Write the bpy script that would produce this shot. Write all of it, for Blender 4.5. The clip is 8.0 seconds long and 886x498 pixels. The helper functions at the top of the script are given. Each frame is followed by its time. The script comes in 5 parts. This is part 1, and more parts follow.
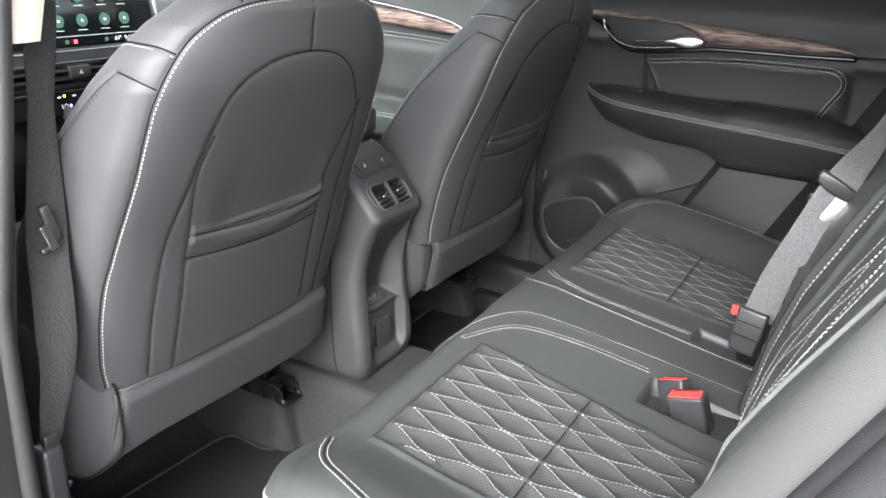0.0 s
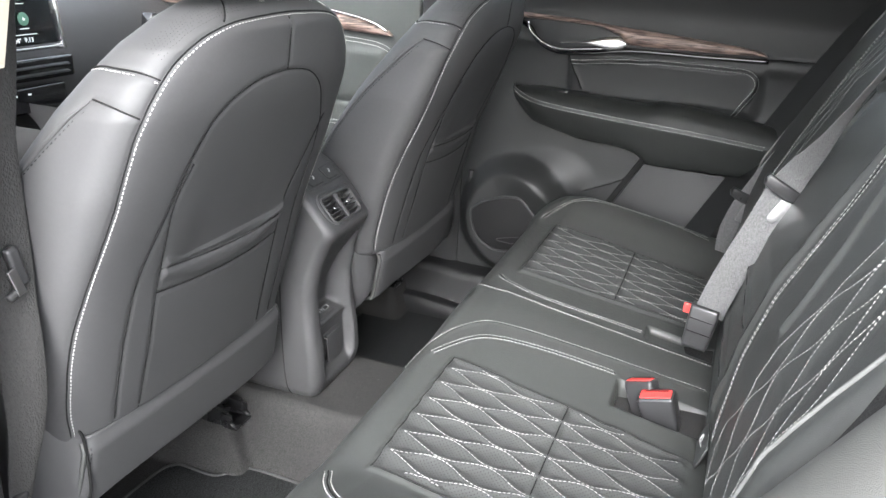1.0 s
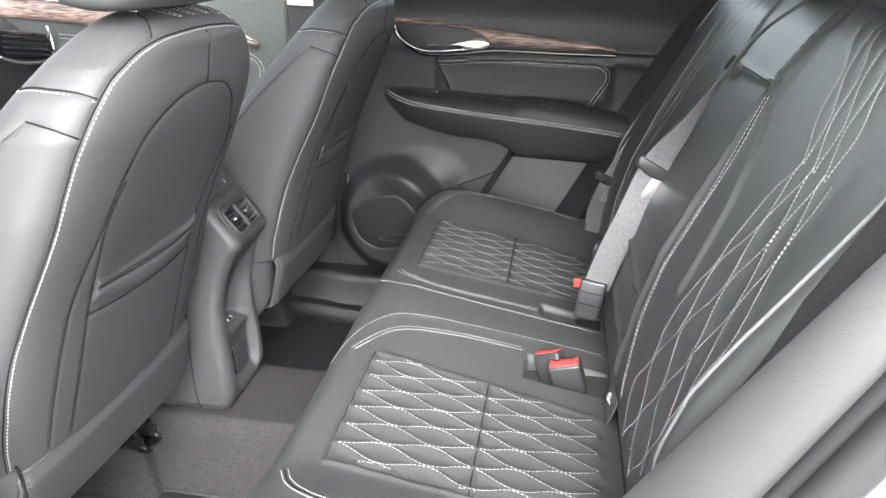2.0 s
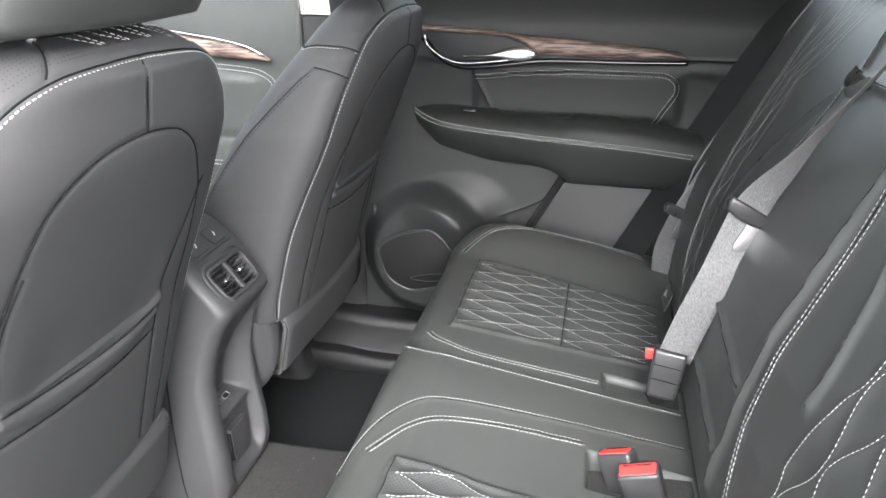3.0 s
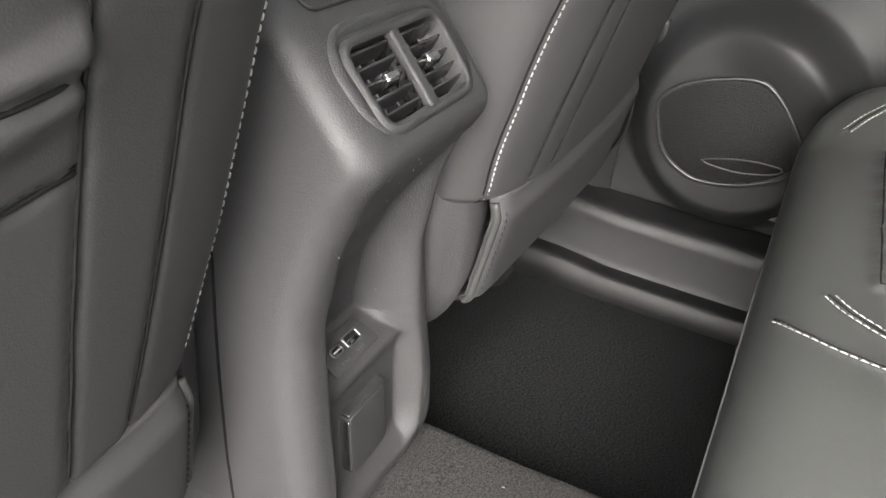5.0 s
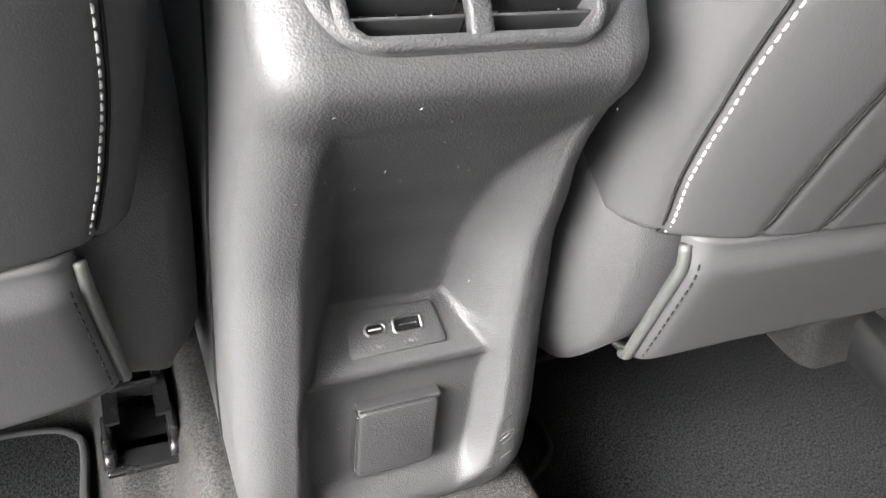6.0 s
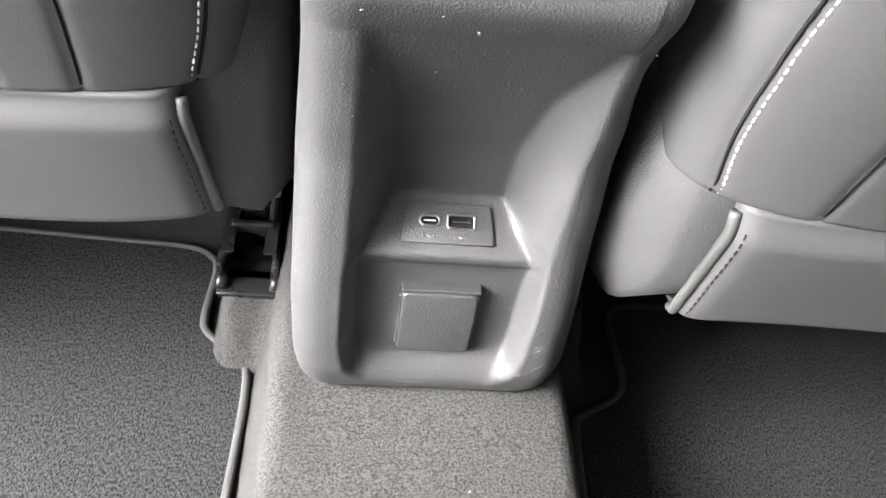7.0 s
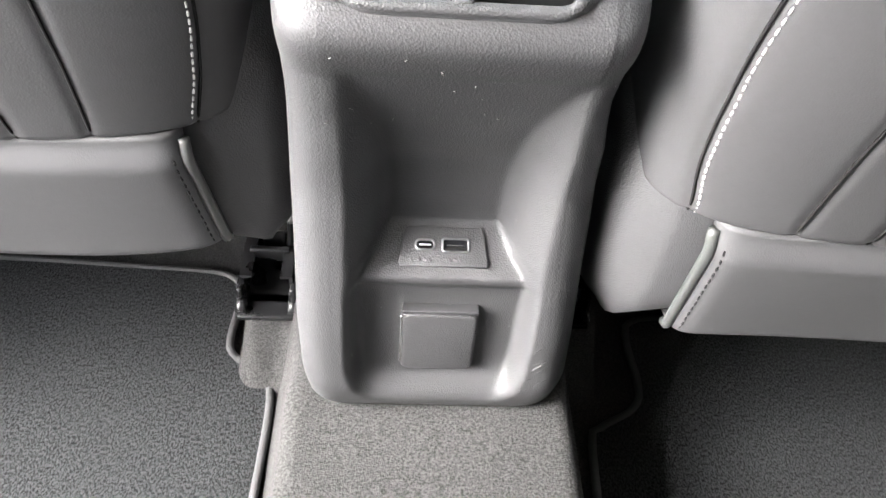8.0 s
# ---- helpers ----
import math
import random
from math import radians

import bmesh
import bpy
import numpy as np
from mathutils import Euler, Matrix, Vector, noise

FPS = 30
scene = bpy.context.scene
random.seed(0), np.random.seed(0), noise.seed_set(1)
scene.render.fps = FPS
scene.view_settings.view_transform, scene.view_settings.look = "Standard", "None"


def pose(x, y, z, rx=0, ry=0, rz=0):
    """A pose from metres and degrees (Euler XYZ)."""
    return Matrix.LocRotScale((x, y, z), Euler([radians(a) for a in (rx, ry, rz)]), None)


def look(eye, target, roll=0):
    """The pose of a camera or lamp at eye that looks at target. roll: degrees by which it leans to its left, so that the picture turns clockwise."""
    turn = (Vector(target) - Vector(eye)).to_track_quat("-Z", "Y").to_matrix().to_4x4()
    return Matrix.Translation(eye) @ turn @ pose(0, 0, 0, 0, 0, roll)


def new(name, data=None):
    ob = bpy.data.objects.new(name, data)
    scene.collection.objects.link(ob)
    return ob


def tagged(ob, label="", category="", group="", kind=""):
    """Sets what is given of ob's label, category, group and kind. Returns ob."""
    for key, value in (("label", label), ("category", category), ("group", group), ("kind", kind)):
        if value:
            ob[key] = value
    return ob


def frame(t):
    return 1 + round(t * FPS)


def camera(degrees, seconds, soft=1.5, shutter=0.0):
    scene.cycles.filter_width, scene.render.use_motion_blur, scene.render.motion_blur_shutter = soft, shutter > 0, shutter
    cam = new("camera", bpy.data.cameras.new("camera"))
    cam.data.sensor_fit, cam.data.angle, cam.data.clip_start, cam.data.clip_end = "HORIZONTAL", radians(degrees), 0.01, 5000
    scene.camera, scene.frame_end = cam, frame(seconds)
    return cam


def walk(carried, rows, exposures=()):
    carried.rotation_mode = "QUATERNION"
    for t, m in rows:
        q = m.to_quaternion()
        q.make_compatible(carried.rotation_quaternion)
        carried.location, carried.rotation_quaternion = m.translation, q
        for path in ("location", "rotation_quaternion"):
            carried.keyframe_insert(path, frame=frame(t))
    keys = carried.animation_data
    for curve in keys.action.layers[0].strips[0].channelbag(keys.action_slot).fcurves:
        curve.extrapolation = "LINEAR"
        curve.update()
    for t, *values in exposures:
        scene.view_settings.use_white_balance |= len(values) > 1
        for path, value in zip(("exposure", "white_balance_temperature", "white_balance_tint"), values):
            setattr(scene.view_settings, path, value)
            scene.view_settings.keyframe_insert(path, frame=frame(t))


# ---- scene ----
cam = camera(58.86, 8.0)

PATH = [
    (0.0, pose(-1.1222, -0.7562, 0.9120, 69.22, -1.94, -59.82)),
    (0.5, pose(-1.1138, -0.6863, 0.9363, 68.54, -1.90, -61.83)),
    (1.0, pose(-1.1560, -0.6217, 0.9406, 68.57, -2.90, -69.08)),
    (1.5, pose(-1.2404, -0.5654, 0.9479, 69.18, -2.48, -78.98)),
    (1.7, pose(-1.2599, -0.5521, 0.9495, 69.30, -2.27, -81.58)),
    (2.8, pose(-1.0279, -0.5136, 0.9346, 69.42, -0.90, -80.50)),
    (3.0, pose(-0.9584, -0.5088, 0.9397, 69.23, -0.40, -78.65)),
    (3.5, pose(-0.8186, -0.4512, 0.9123, 68.96, -0.05, -77.52)),
    (4.0, pose(-0.6813, -0.3369, 0.8776, 65.24, -0.32, -76.98)),
    (4.5, pose(-0.5893, -0.2642, 0.7883, 61.47, -3.47, -74.98)),
    (5.0, pose(-0.3755, -0.2120, 0.6440, 59.08, -5.16, -62.92)),
    (5.2, pose(-0.2864, -0.2031, 0.6168, 57.62, -5.06, -52.39)),
    (6.3, pose(-0.1085, -0.2772, 0.5980, 48.93, -8.95, -14.95)),
    (6.5, pose(-0.0912, -0.2857, 0.6062, 45.30, -9.78, -10.08)),
    (7.0, pose(-0.0612, -0.3002, 0.6238, 42.58, -7.77, -2.32)),
    (7.5, pose(-0.0396, -0.3047, 0.6428, 42.91, -5.65, -0.72)),
    (8.0, pose(-0.0332, -0.3098, 0.6459, 43.35, -4.17, -1.26)),
]

EXPOSURES = [(0.0, 2.98, 6130, 10), (1.0, 3.12, 6200, 10), (1.5, 3.23, 6260, 10), (3.0, 3.32, 6250, 11), (3.5, 3.38, 6480, 11), (4.0, 3.62, 6520, 11), (4.5, 3.8, 6550, 11), (5.0, 3.33, 6650, 11), (5.2, 3.43, 6650, 11), (6.3, 4.7, 6450, 11), (8.0, 4.8, 6450, 12)]
walk(cam, PATH, EXPOSURES)

# ---- daylight ----
world = bpy.data.worlds.new("sky")
scene.world = world
world.use_nodes = True
wn = world.node_tree.nodes
wl = world.node_tree.links
sky = wn.new("ShaderNodeTexSky")
sky.sky_type = "NISHITA"
sky.sun_disc = False
sky.sun_elevation = radians(37)
sky.sun_rotation = radians(257)
sky.dust_density = 4.0
grey = wn.new("ShaderNodeHueSaturation")
grey.inputs["Saturation"].default_value = 0.22
wl.new(sky.outputs["Color"], grey.inputs["Color"])
wl.new(grey.outputs["Color"], wn["Background"].inputs["Color"])
wn["Background"].inputs["Strength"].default_value = 0.15

sun_data = bpy.data.lights.new("sun", "SUN")
sun_data.energy = 0.6
sun_data.angle = radians(40)
sun_data.color = (1.0, 0.97, 0.93)
sun = new("sun", sun_data)
sun.matrix_world = look((-4.0, -0.9, 3.5), (0, 0, 0.4))


# ---- materials ----
def mat(name, rgb, rough=0.5, metal=0.0, spread=0.12, scale=14.0, grain=0.0, grain_scale=900.0,
        grain_kind="VORONOI", coat=0.0, rough_spread=0.08, emit=None, stretch=None, spec=0.5, band=(0.3, 0.7)):
    m = bpy.data.materials.new(name)
    m.use_nodes = True
    n, l = m.node_tree.nodes, m.node_tree.links
    b = n["Principled BSDF"]
    b.inputs["Roughness"].default_value = rough
    b.inputs["Metallic"].default_value = metal
    b.inputs["Coat Weight"].default_value = coat
    b.inputs["Specular IOR Level"].default_value = spec
    tc = n.new("ShaderNodeTexCoord")
    mp = n.new("ShaderNodeMapping")
    l.new(tc.outputs["Object"], mp.inputs["Vector"])
    if stretch:
        mp.inputs["Scale"].default_value = stretch
    big = n.new("ShaderNodeTexNoise")
    big.inputs["Scale"].default_value = scale
    big.inputs["Detail"].default_value = 5.0
    l.new(mp.outputs["Vector"], big.inputs["Vector"])
    fine = n.new("ShaderNodeTexNoise")
    fine.inputs["Scale"].default_value = scale * (17 if scale < 100 else 5)
    fine.inputs["Detail"].default_value = 3.0
    l.new(mp.outputs["Vector"], fine.inputs["Vector"])
    mixn = n.new("ShaderNodeMath")
    mixn.operation = "MULTIPLY_ADD"
    mixn.inputs[1].default_value = 0.45
    l.new(fine.outputs["Fac"], mixn.inputs[0])
    half = n.new("ShaderNodeMath")
    half.operation = "MULTIPLY"
    half.inputs[1].default_value = 0.55
    l.new(big.outputs["Fac"], half.inputs[0])
    l.new(half.outputs[0], mixn.inputs[2])
    ramp = n.new("ShaderNodeValToRGB")
    e = ramp.color_ramp.elements
    e[0].position, e[1].position = band
    e[0].color = (*[c * (1 - spread) for c in rgb], 1)
    e[1].color = (*[min(1, c * (1 + spread)) for c in rgb], 1)
    l.new(mixn.outputs[0], ramp.inputs["Fac"])
    l.new(ramp.outputs["Color"], b.inputs["Base Color"])
    rr = n.new("ShaderNodeMapRange")
    rr.inputs["To Min"].default_value = max(0.02, rough - rough_spread)
    rr.inputs["To Max"].default_value = min(1, rough + rough_spread)
    l.new(big.outputs["Fac"], rr.inputs["Value"])
    l.new(rr.outputs["Result"], b.inputs["Roughness"])
    if grain > 0:
        if grain_kind == "VORONOI":
            g = n.new("ShaderNodeTexVoronoi")
            g.feature = "F1"
            out = g.outputs["Distance"]
        else:
            g = n.new("ShaderNodeTexNoise")
            g.inputs["Detail"].default_value = 2.0
            out = g.outputs["Fac"]
        g.inputs["Scale"].default_value = grain_scale
        l.new(mp.outputs["Vector"], g.inputs["Vector"])
        bump = n.new("ShaderNodeBump")
        bump.inputs["Strength"].default_value = grain
        bump.inputs["Distance"].default_value = 0.0008
        l.new(out, bump.inputs["Height"])
        l.new(bump.outputs["Normal"], b.inputs["Normal"])
    if emit:
        b.inputs["Emission Color"].default_value = (*emit[:3], 1)
        b.inputs["Emission Strength"].default_value = emit[3]
    return m


def wood(name, dark, light):
    m = mat(name, light, 0.5, grain=0.25, grain_scale=300, stretch=(1.0, 0.14, 1.6), grain_kind="NOISE")
    n, l = m.node_tree.nodes, m.node_tree.links
    mp = n["Mapping"]
    w = n.new("ShaderNodeTexNoise")
    w.inputs["Scale"].default_value = 150.0
    w.inputs["Detail"].default_value = 4.0
    w.inputs["Distortion"].default_value = 0.7
    l.new(mp.outputs["Vector"], w.inputs["Vector"])
    ramp = n.new("ShaderNodeValToRGB")
    e = ramp.color_ramp.elements
    e[0].position, e[1].position = 0.40, 0.60
    e[0].color, e[1].color = (*dark, 1), (*light, 1)
    l.new(w.outputs["Fac"], ramp.inputs["Fac"])
    l.new(ramp.outputs["Color"], n["Principled BSDF"].inputs["Base Color"])
    return m


def web(name, rgb):
    # ribbed belt webbing: fine bands along the strap (object z and y)
    m = mat(name, rgb, 0.65, spread=0.45, scale=420, grain=0.9, grain_scale=520, spec=0.3, stretch=(1.0, 1.0, 0.6))
    return m


def glass(name, tint):
    m = bpy.data.materials.new(name)
    m.use_nodes = True
    b = m.node_tree.nodes["Principled BSDF"]
    b.inputs["Base Color"].default_value = (*tint, 1)
    b.inputs["Transmission Weight"].default_value = 1.0
    b.inputs["Roughness"].default_value = 0.0
    b.inputs["IOR"].default_value = 1.05
    return m


def perforated(name, rgb, pitch):
    # leather punched with a diagonal grid of fine holes
    m = mat(name, rgb, 0.5, spread=0.08, grain=0.15, grain_scale=1100)
    n, l = m.node_tree.nodes, m.node_tree.links
    mp = n.new("ShaderNodeMapping")
    mp.inputs["Scale"].default_value = (1 / pitch, 1 / pitch, 0.0)
    mp.inputs["Rotation"].default_value = (0, 0, radians(45))
    l.new(n["Texture Coordinate"].outputs["Object"], mp.inputs["Vector"])
    fr = n.new("ShaderNodeVectorMath")
    fr.operation = "FRACTION"
    l.new(mp.outputs["Vector"], fr.inputs[0])
    ds = n.new("ShaderNodeVectorMath")
    ds.operation = "DISTANCE"
    ds.inputs[1].default_value = (0.5, 0.5, 0.0)
    l.new(fr.outputs[0], ds.inputs[0])
    hole = n.new("ShaderNodeMapRange")
    hole.inputs["From Min"].default_value = 0.14
    hole.inputs["From Max"].default_value = 0.20
    l.new(ds.outputs["Value"], hole.inputs["Value"])
    mx = n.new("ShaderNodeMix")
    mx.data_type = "RGBA"
    mx.inputs["A"].default_value = (0.006, 0.006, 0.006, 1)
    l.new(hole.outputs["Result"], mx.inputs["Factor"])
    l.new(n["Color Ramp"].outputs["Color"], mx.inputs["B"])
    l.new(mx.outputs["Result"], n["Principled BSDF"].inputs["Base Color"])
    return m


LEATHER = mat("black_leather", (0.044, 0.046, 0.044), 0.46, spread=0.07, grain=0.15, grain_scale=1100, rough_spread=0.05)
LEATHER_BACK = mat("seat_back_vinyl", (0.044, 0.044, 0.045), 0.62, spread=0.07, grain=0.09, grain_scale=1000, rough_spread=0.05)
QUILT = perforated("perforated_leather", (0.043, 0.0445, 0.0435), 0.0042)
THREAD = mat("white_thread", (0.38, 0.38, 0.365), 0.7, spread=0.1, grain=0.4, grain_scale=2500, grain_kind="NOISE")
SEAM = mat("black_seam_thread", (0.010, 0.010, 0.010), 0.85, spec=0.15)
PIPING = mat("grey_piping", (0.26, 0.26, 0.25), 0.45, grain=0.2, grain_scale=900)
PLASTIC = mat("grained_black_plastic", (0.040, 0.040, 0.041), 0.52, spread=0.08, grain=0.30, grain_scale=950)
PLASTIC_SOFT = mat("soft_black_plastic", (0.034, 0.034, 0.035), 0.55, spread=0.08, grain=0.4, grain_scale=1000)
PLASTIC_GLOSS = mat("smooth_black_plastic", (0.03, 0.03, 0.031), 0.3)
GLOSS_BLACK = mat("piano_black", (0.006, 0.006, 0.007), 0.06, coat=0.4)
TRIM_GREY = mat("grey_pillar_trim", (0.105, 0.105, 0.098), 0.55, spread=0.05, grain=0.3, grain_scale=900)
CREAM = mat("cream_pillar_trim", (0.62, 0.56, 0.46), 0.7, grain=0.3, grain_scale=1500)
CARPET = mat("charcoal_carpet", (0.034, 0.0335, 0.033), 0.95, spread=0.62, scale=600, grain=1.0, grain_scale=900, grain_kind="NOISE", spec=0.1, band=(0.40, 0.60))
MAT_PILE = mat("charcoal_mat_pile", (0.022, 0.023, 0.0235), 0.95, spread=0.85, scale=620, grain=1.0, grain_scale=900, grain_kind="NOISE", spec=0.1, band=(0.42, 0.58), stretch=(1.0, 0.6, 1.0))
MAT_EDGE = mat("mat_binding", (0.045, 0.045, 0.045), 0.8, grain=0.8, grain_scale=1200)
CHROME = mat("satin_chrome", (0.72, 0.72, 0.72), 0.22, 1.0)
STEEL = mat("black_steel", (0.02, 0.02, 0.021), 0.28, 0.4)
DULL_METAL = mat("dull_port_metal", (0.34, 0.34, 0.34), 0.38, 1.0)
ZINC = mat("zinc_bolt", (0.5, 0.5, 0.5), 0.3, 1.0)
RED = mat("red_button", (0.62, 0.045, 0.04), 0.4, spread=0.05)
WEBBING = web("grey_webbing", (0.13, 0.13, 0.13))
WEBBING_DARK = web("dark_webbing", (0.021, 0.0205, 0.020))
WOOD = wood("open_pore_wood", (0.052, 0.034, 0.029), (0.235, 0.165, 0.137))
PAINT = mat("white_car_paint", (0.78, 0.79, 0.80), 0.2, coat=0.6, spread=0.01)
RUBBER = mat("door_seal_rubber", (0.022, 0.022, 0.022), 0.5, grain=0.4, grain_scale=1500)
HEADLINER = mat("cream_headliner", (0.60, 0.56, 0.49), 0.9, grain=0.5, grain_scale=1500)
BOUNCE_GROUND = mat("pale_bounce_ground", (0.27, 0.26, 0.25), 0.9, spread=0.3, grain=0.6, grain_scale=200)
GLASS = glass("window_glass", (0.75, 0.8, 0.78))
FDOOR = mat("front_door_trim", (0.040, 0.043, 0.041), 0.5, spread=0.08, grain=0.3, grain_scale=1000)
PIPING_DARK = mat("dull_grey_piping", (0.17, 0.17, 0.165), 0.5, grain=0.2, grain_scale=900)
DOOR_SOFT = mat("door_soft_trim", (0.017, 0.0178, 0.0178), 0.48, spread=0.08, grain=0.3, grain_scale=1000, spec=0.4)
DOOR_LEATHER = mat("door_leather", (0.019, 0.0205, 0.0195), 0.48, spread=0.07, grain=0.2, grain_scale=1100, spec=0.4)
DOOR_PLASTIC = mat("door_hard_plastic", (0.018, 0.018, 0.0185), 0.44, spread=0.08, grain=0.3, grain_scale=900, spec=0.35)
SILL_PLASTIC = mat("sill_plastic", (0.010, 0.010, 0.0105), 0.42, spread=0.1, grain=0.3, grain_scale=900, spec=0.4)
GRILLE = mat("speaker_mesh", (0.006, 0.006, 0.0063), 0.6, grain=0.8, grain_scale=600, spec=0.25)
PRINT = mat("white_print", (0.7, 0.7, 0.7), 0.5, spread=0.03)
YELLOW = mat("yellow_card", (0.65, 0.45, 0.03), 0.6)
SCREEN = mat("dark_screen", (0.008, 0.010, 0.012), 0.15, coat=0.2)
GLOW_WHITE = mat("screen_white", (0.6, 0.6, 0.6), 0.4, emit=(0.8, 0.85, 0.85, 0.10))
GLOW_GREEN = mat("screen_green", (0.06, 0.14, 0.10), 0.4, emit=(0.16, 0.30, 0.22, 0.05))
GLOW_RED = mat("screen_red", (0.5, 0.05, 0.05), 0.4, emit=(0.8, 0.1, 0.12, 0.35))
GLOW_ORANGE = mat("lamp_orange", (0.6, 0.3, 0.05), 0.4, emit=(1.0, 0.45, 0.06, 0.9))
GLOW_BLUE = mat("lamp_blue", (0.1, 0.1, 0.6), 0.4, emit=(0.3, 0.25, 1.0, 0.9))


# ---- mesh helpers ----
from mathutils.bvhtree import BVHTree


def thing(name, at, label, category, group="", kind=""):
    ob = new(name)
    ob.empty_display_size = 0.05
    ob.location = at
    ob["world_at"] = list(at)
    return tagged(ob, label, category, group, kind)


def link_mesh(name, verts, faces, material, smooth=True):
    me = bpy.data.meshes.new(name)
    me.from_pydata([tuple(map(float, v)) for v in verts], [], [tuple(map(int, f)) for f in faces])
    me.update()
    if smooth:
        me.shade_smooth()
    me.materials.append(material)
    return me


def part(name, geo, material, parent=None, label="", smooth=True, auto=None):
    """geo: (verts, faces), a mesh or a bmesh, in world metres."""
    if isinstance(geo, bmesh.types.BMesh):
        me = bpy.data.meshes.new(name)
        bmesh.ops.recalc_face_normals(geo, faces=geo.faces)
        geo.to_mesh(me)
        geo.free()
        if smooth:
            me.shade_smooth()
        if auto:
            me.set_sharp_from_angle(angle=radians(auto))
        me.materials.append(material)
    elif isinstance(geo, bpy.types.Mesh):
        me = geo
    else:
        me = link_mesh(name, geo[0], geo[1], material, smooth)
        if auto:
            me.set_sharp_from_angle(angle=radians(auto))
    ob = new(name, me)
    if parent is not None:
        ob.parent = parent
        if "world_at" in parent:
            ob.matrix_parent_inverse = Matrix.Translation(-Vector(parent["world_at"]))
    if label:
        ob["label"] = label
    if "stitching" in name or name in ("seam", "perforation"):
        ob["kind"] = "stuff"
    return ob


def solo(name, geo, material, label, category, kind="", group="", smooth=True, auto=None):
    return tagged(part(name, geo, material, None, "", smooth, auto), label, category, group, kind)


def join(*geos):
    vs, fs, k = [], [], 0
    for v, f in geos:
        v = np.asarray(v, float).reshape(-1, 3)
        vs.append(v)
        fs += [tuple(int(i) + k for i in g) for g in f]
        k += len(v)
    return np.concatenate(vs), fs


def grid(f, us, vs, wrap=False):
    P = np.array([[f(u, v) for u in us] for v in vs], float)
    return P.reshape(-1, 3), grid_faces(len(us), len(vs), wrap)


def grid_faces(nu, nv, wrap=False):
    out = []
    for j in range(nv - 1):
        for i in range(nu if wrap else nu - 1):
            a, b = j * nu + i, j * nu + (i + 1) % nu
            out.append((a, b, b + nu, a + nu))
    return out


def loft(loops, cap=True):
    n = len(loops[0])
    v = np.concatenate([np.asarray(p, float) for p in loops])
    f = grid_faces(n, len(loops), True)
    if cap:
        f.append(tuple(range(n))[::-1])
        f.append(tuple(range(len(v) - n, len(v))))
    return v, f


def normals(v, f):
    v = np.asarray(v, float)
    q = np.array([g if len(g) == 4 else (*g[:3], g[2]) for g in f if len(g) <= 4])
    nn = np.cross(v[q[:, 2]] - v[q[:, 0]], v[q[:, 3]] - v[q[:, 1]])
    out = np.zeros_like(v)
    for k in range(4):
        np.add.at(out, q[:, k], nn)
    ln = np.linalg.norm(out, axis=1, keepdims=True)
    return out / np.maximum(ln, 1e-12)


def bvh(geo):
    v, f = geo
    return BVHTree.FromPolygons([tuple(p) for p in np.asarray(v, float)], [tuple(g) for g in f])


def smooth_line(pts, step=0.004, closed=False):
    """Catmull-Rom through a few design points, resampled evenly."""
    p = np.asarray(pts, float)
    if closed:
        q = np.concatenate([p[-1:], p, p[:2]])
    else:
        q = np.concatenate([2 * p[:1] - p[1:2], p, 2 * p[-1:] - p[-2:-1]])
    out = []
    for i in range(1, len(q) - 2):
        a, b, c, d = q[i - 1:i + 3]
        m = max(4, int(np.linalg.norm(c - b) / step))
        t = np.linspace(0, 1, m, endpoint=False)[:, None]
        out.append(0.5 * (2 * b + (c - a) * t + (2 * a - 5 * b + 4 * c - d) * t ** 2 + (3 * b - a - 3 * c + d) * t ** 3))
    out = np.concatenate(out + [q[-2:-1]])
    s = np.concatenate([[0], np.cumsum(np.linalg.norm(np.diff(out, axis=0), axis=1))])
    m = max(2, int(s[-1] / step) + 1)
    t = np.linspace(0, s[-1], m)
    return np.stack([np.interp(t, s, out[:, k]) for k in range(3)], 1)


def lay(tree, pts, way, lift=0.0):
    """Drops a line on a surface along a direction; gives points and normals."""
    way = Vector(way).normalized()
    P, N = [], []
    for p in np.asarray(pts, float):
        hit, nn, _, _ = tree.ray_cast(Vector(p) - way * 0.3, way)
        for q in ((7e-5, 3e-5, 5e-5), (-5e-5, 8e-5, -7e-5), (1e-4, -9e-5, 1e-4)):
            if hit is None:
                hit, nn, _, _ = tree.ray_cast(Vector(p) + Vector(q) - way * 0.3, way)
        if hit is None:
            hit, nn, _, _ = tree.find_nearest(Vector(p))
        if nn.dot(way) > 0:
            nn = -nn
        P.append(hit + nn * lift)
        N.append(nn)
    return np.array(P), np.array(N)


def near(tree, pts, lift=0.0, out=None):
    P, N = [], []
    for p in np.asarray(pts, float):
        hit, nn, _, _ = tree.find_nearest(Vector(p))
        if out is not None and nn.dot(Vector(out)) < 0:
            nn = -nn
        P.append(hit + nn * lift)
        N.append(nn)
    return np.array(P), np.array(N)


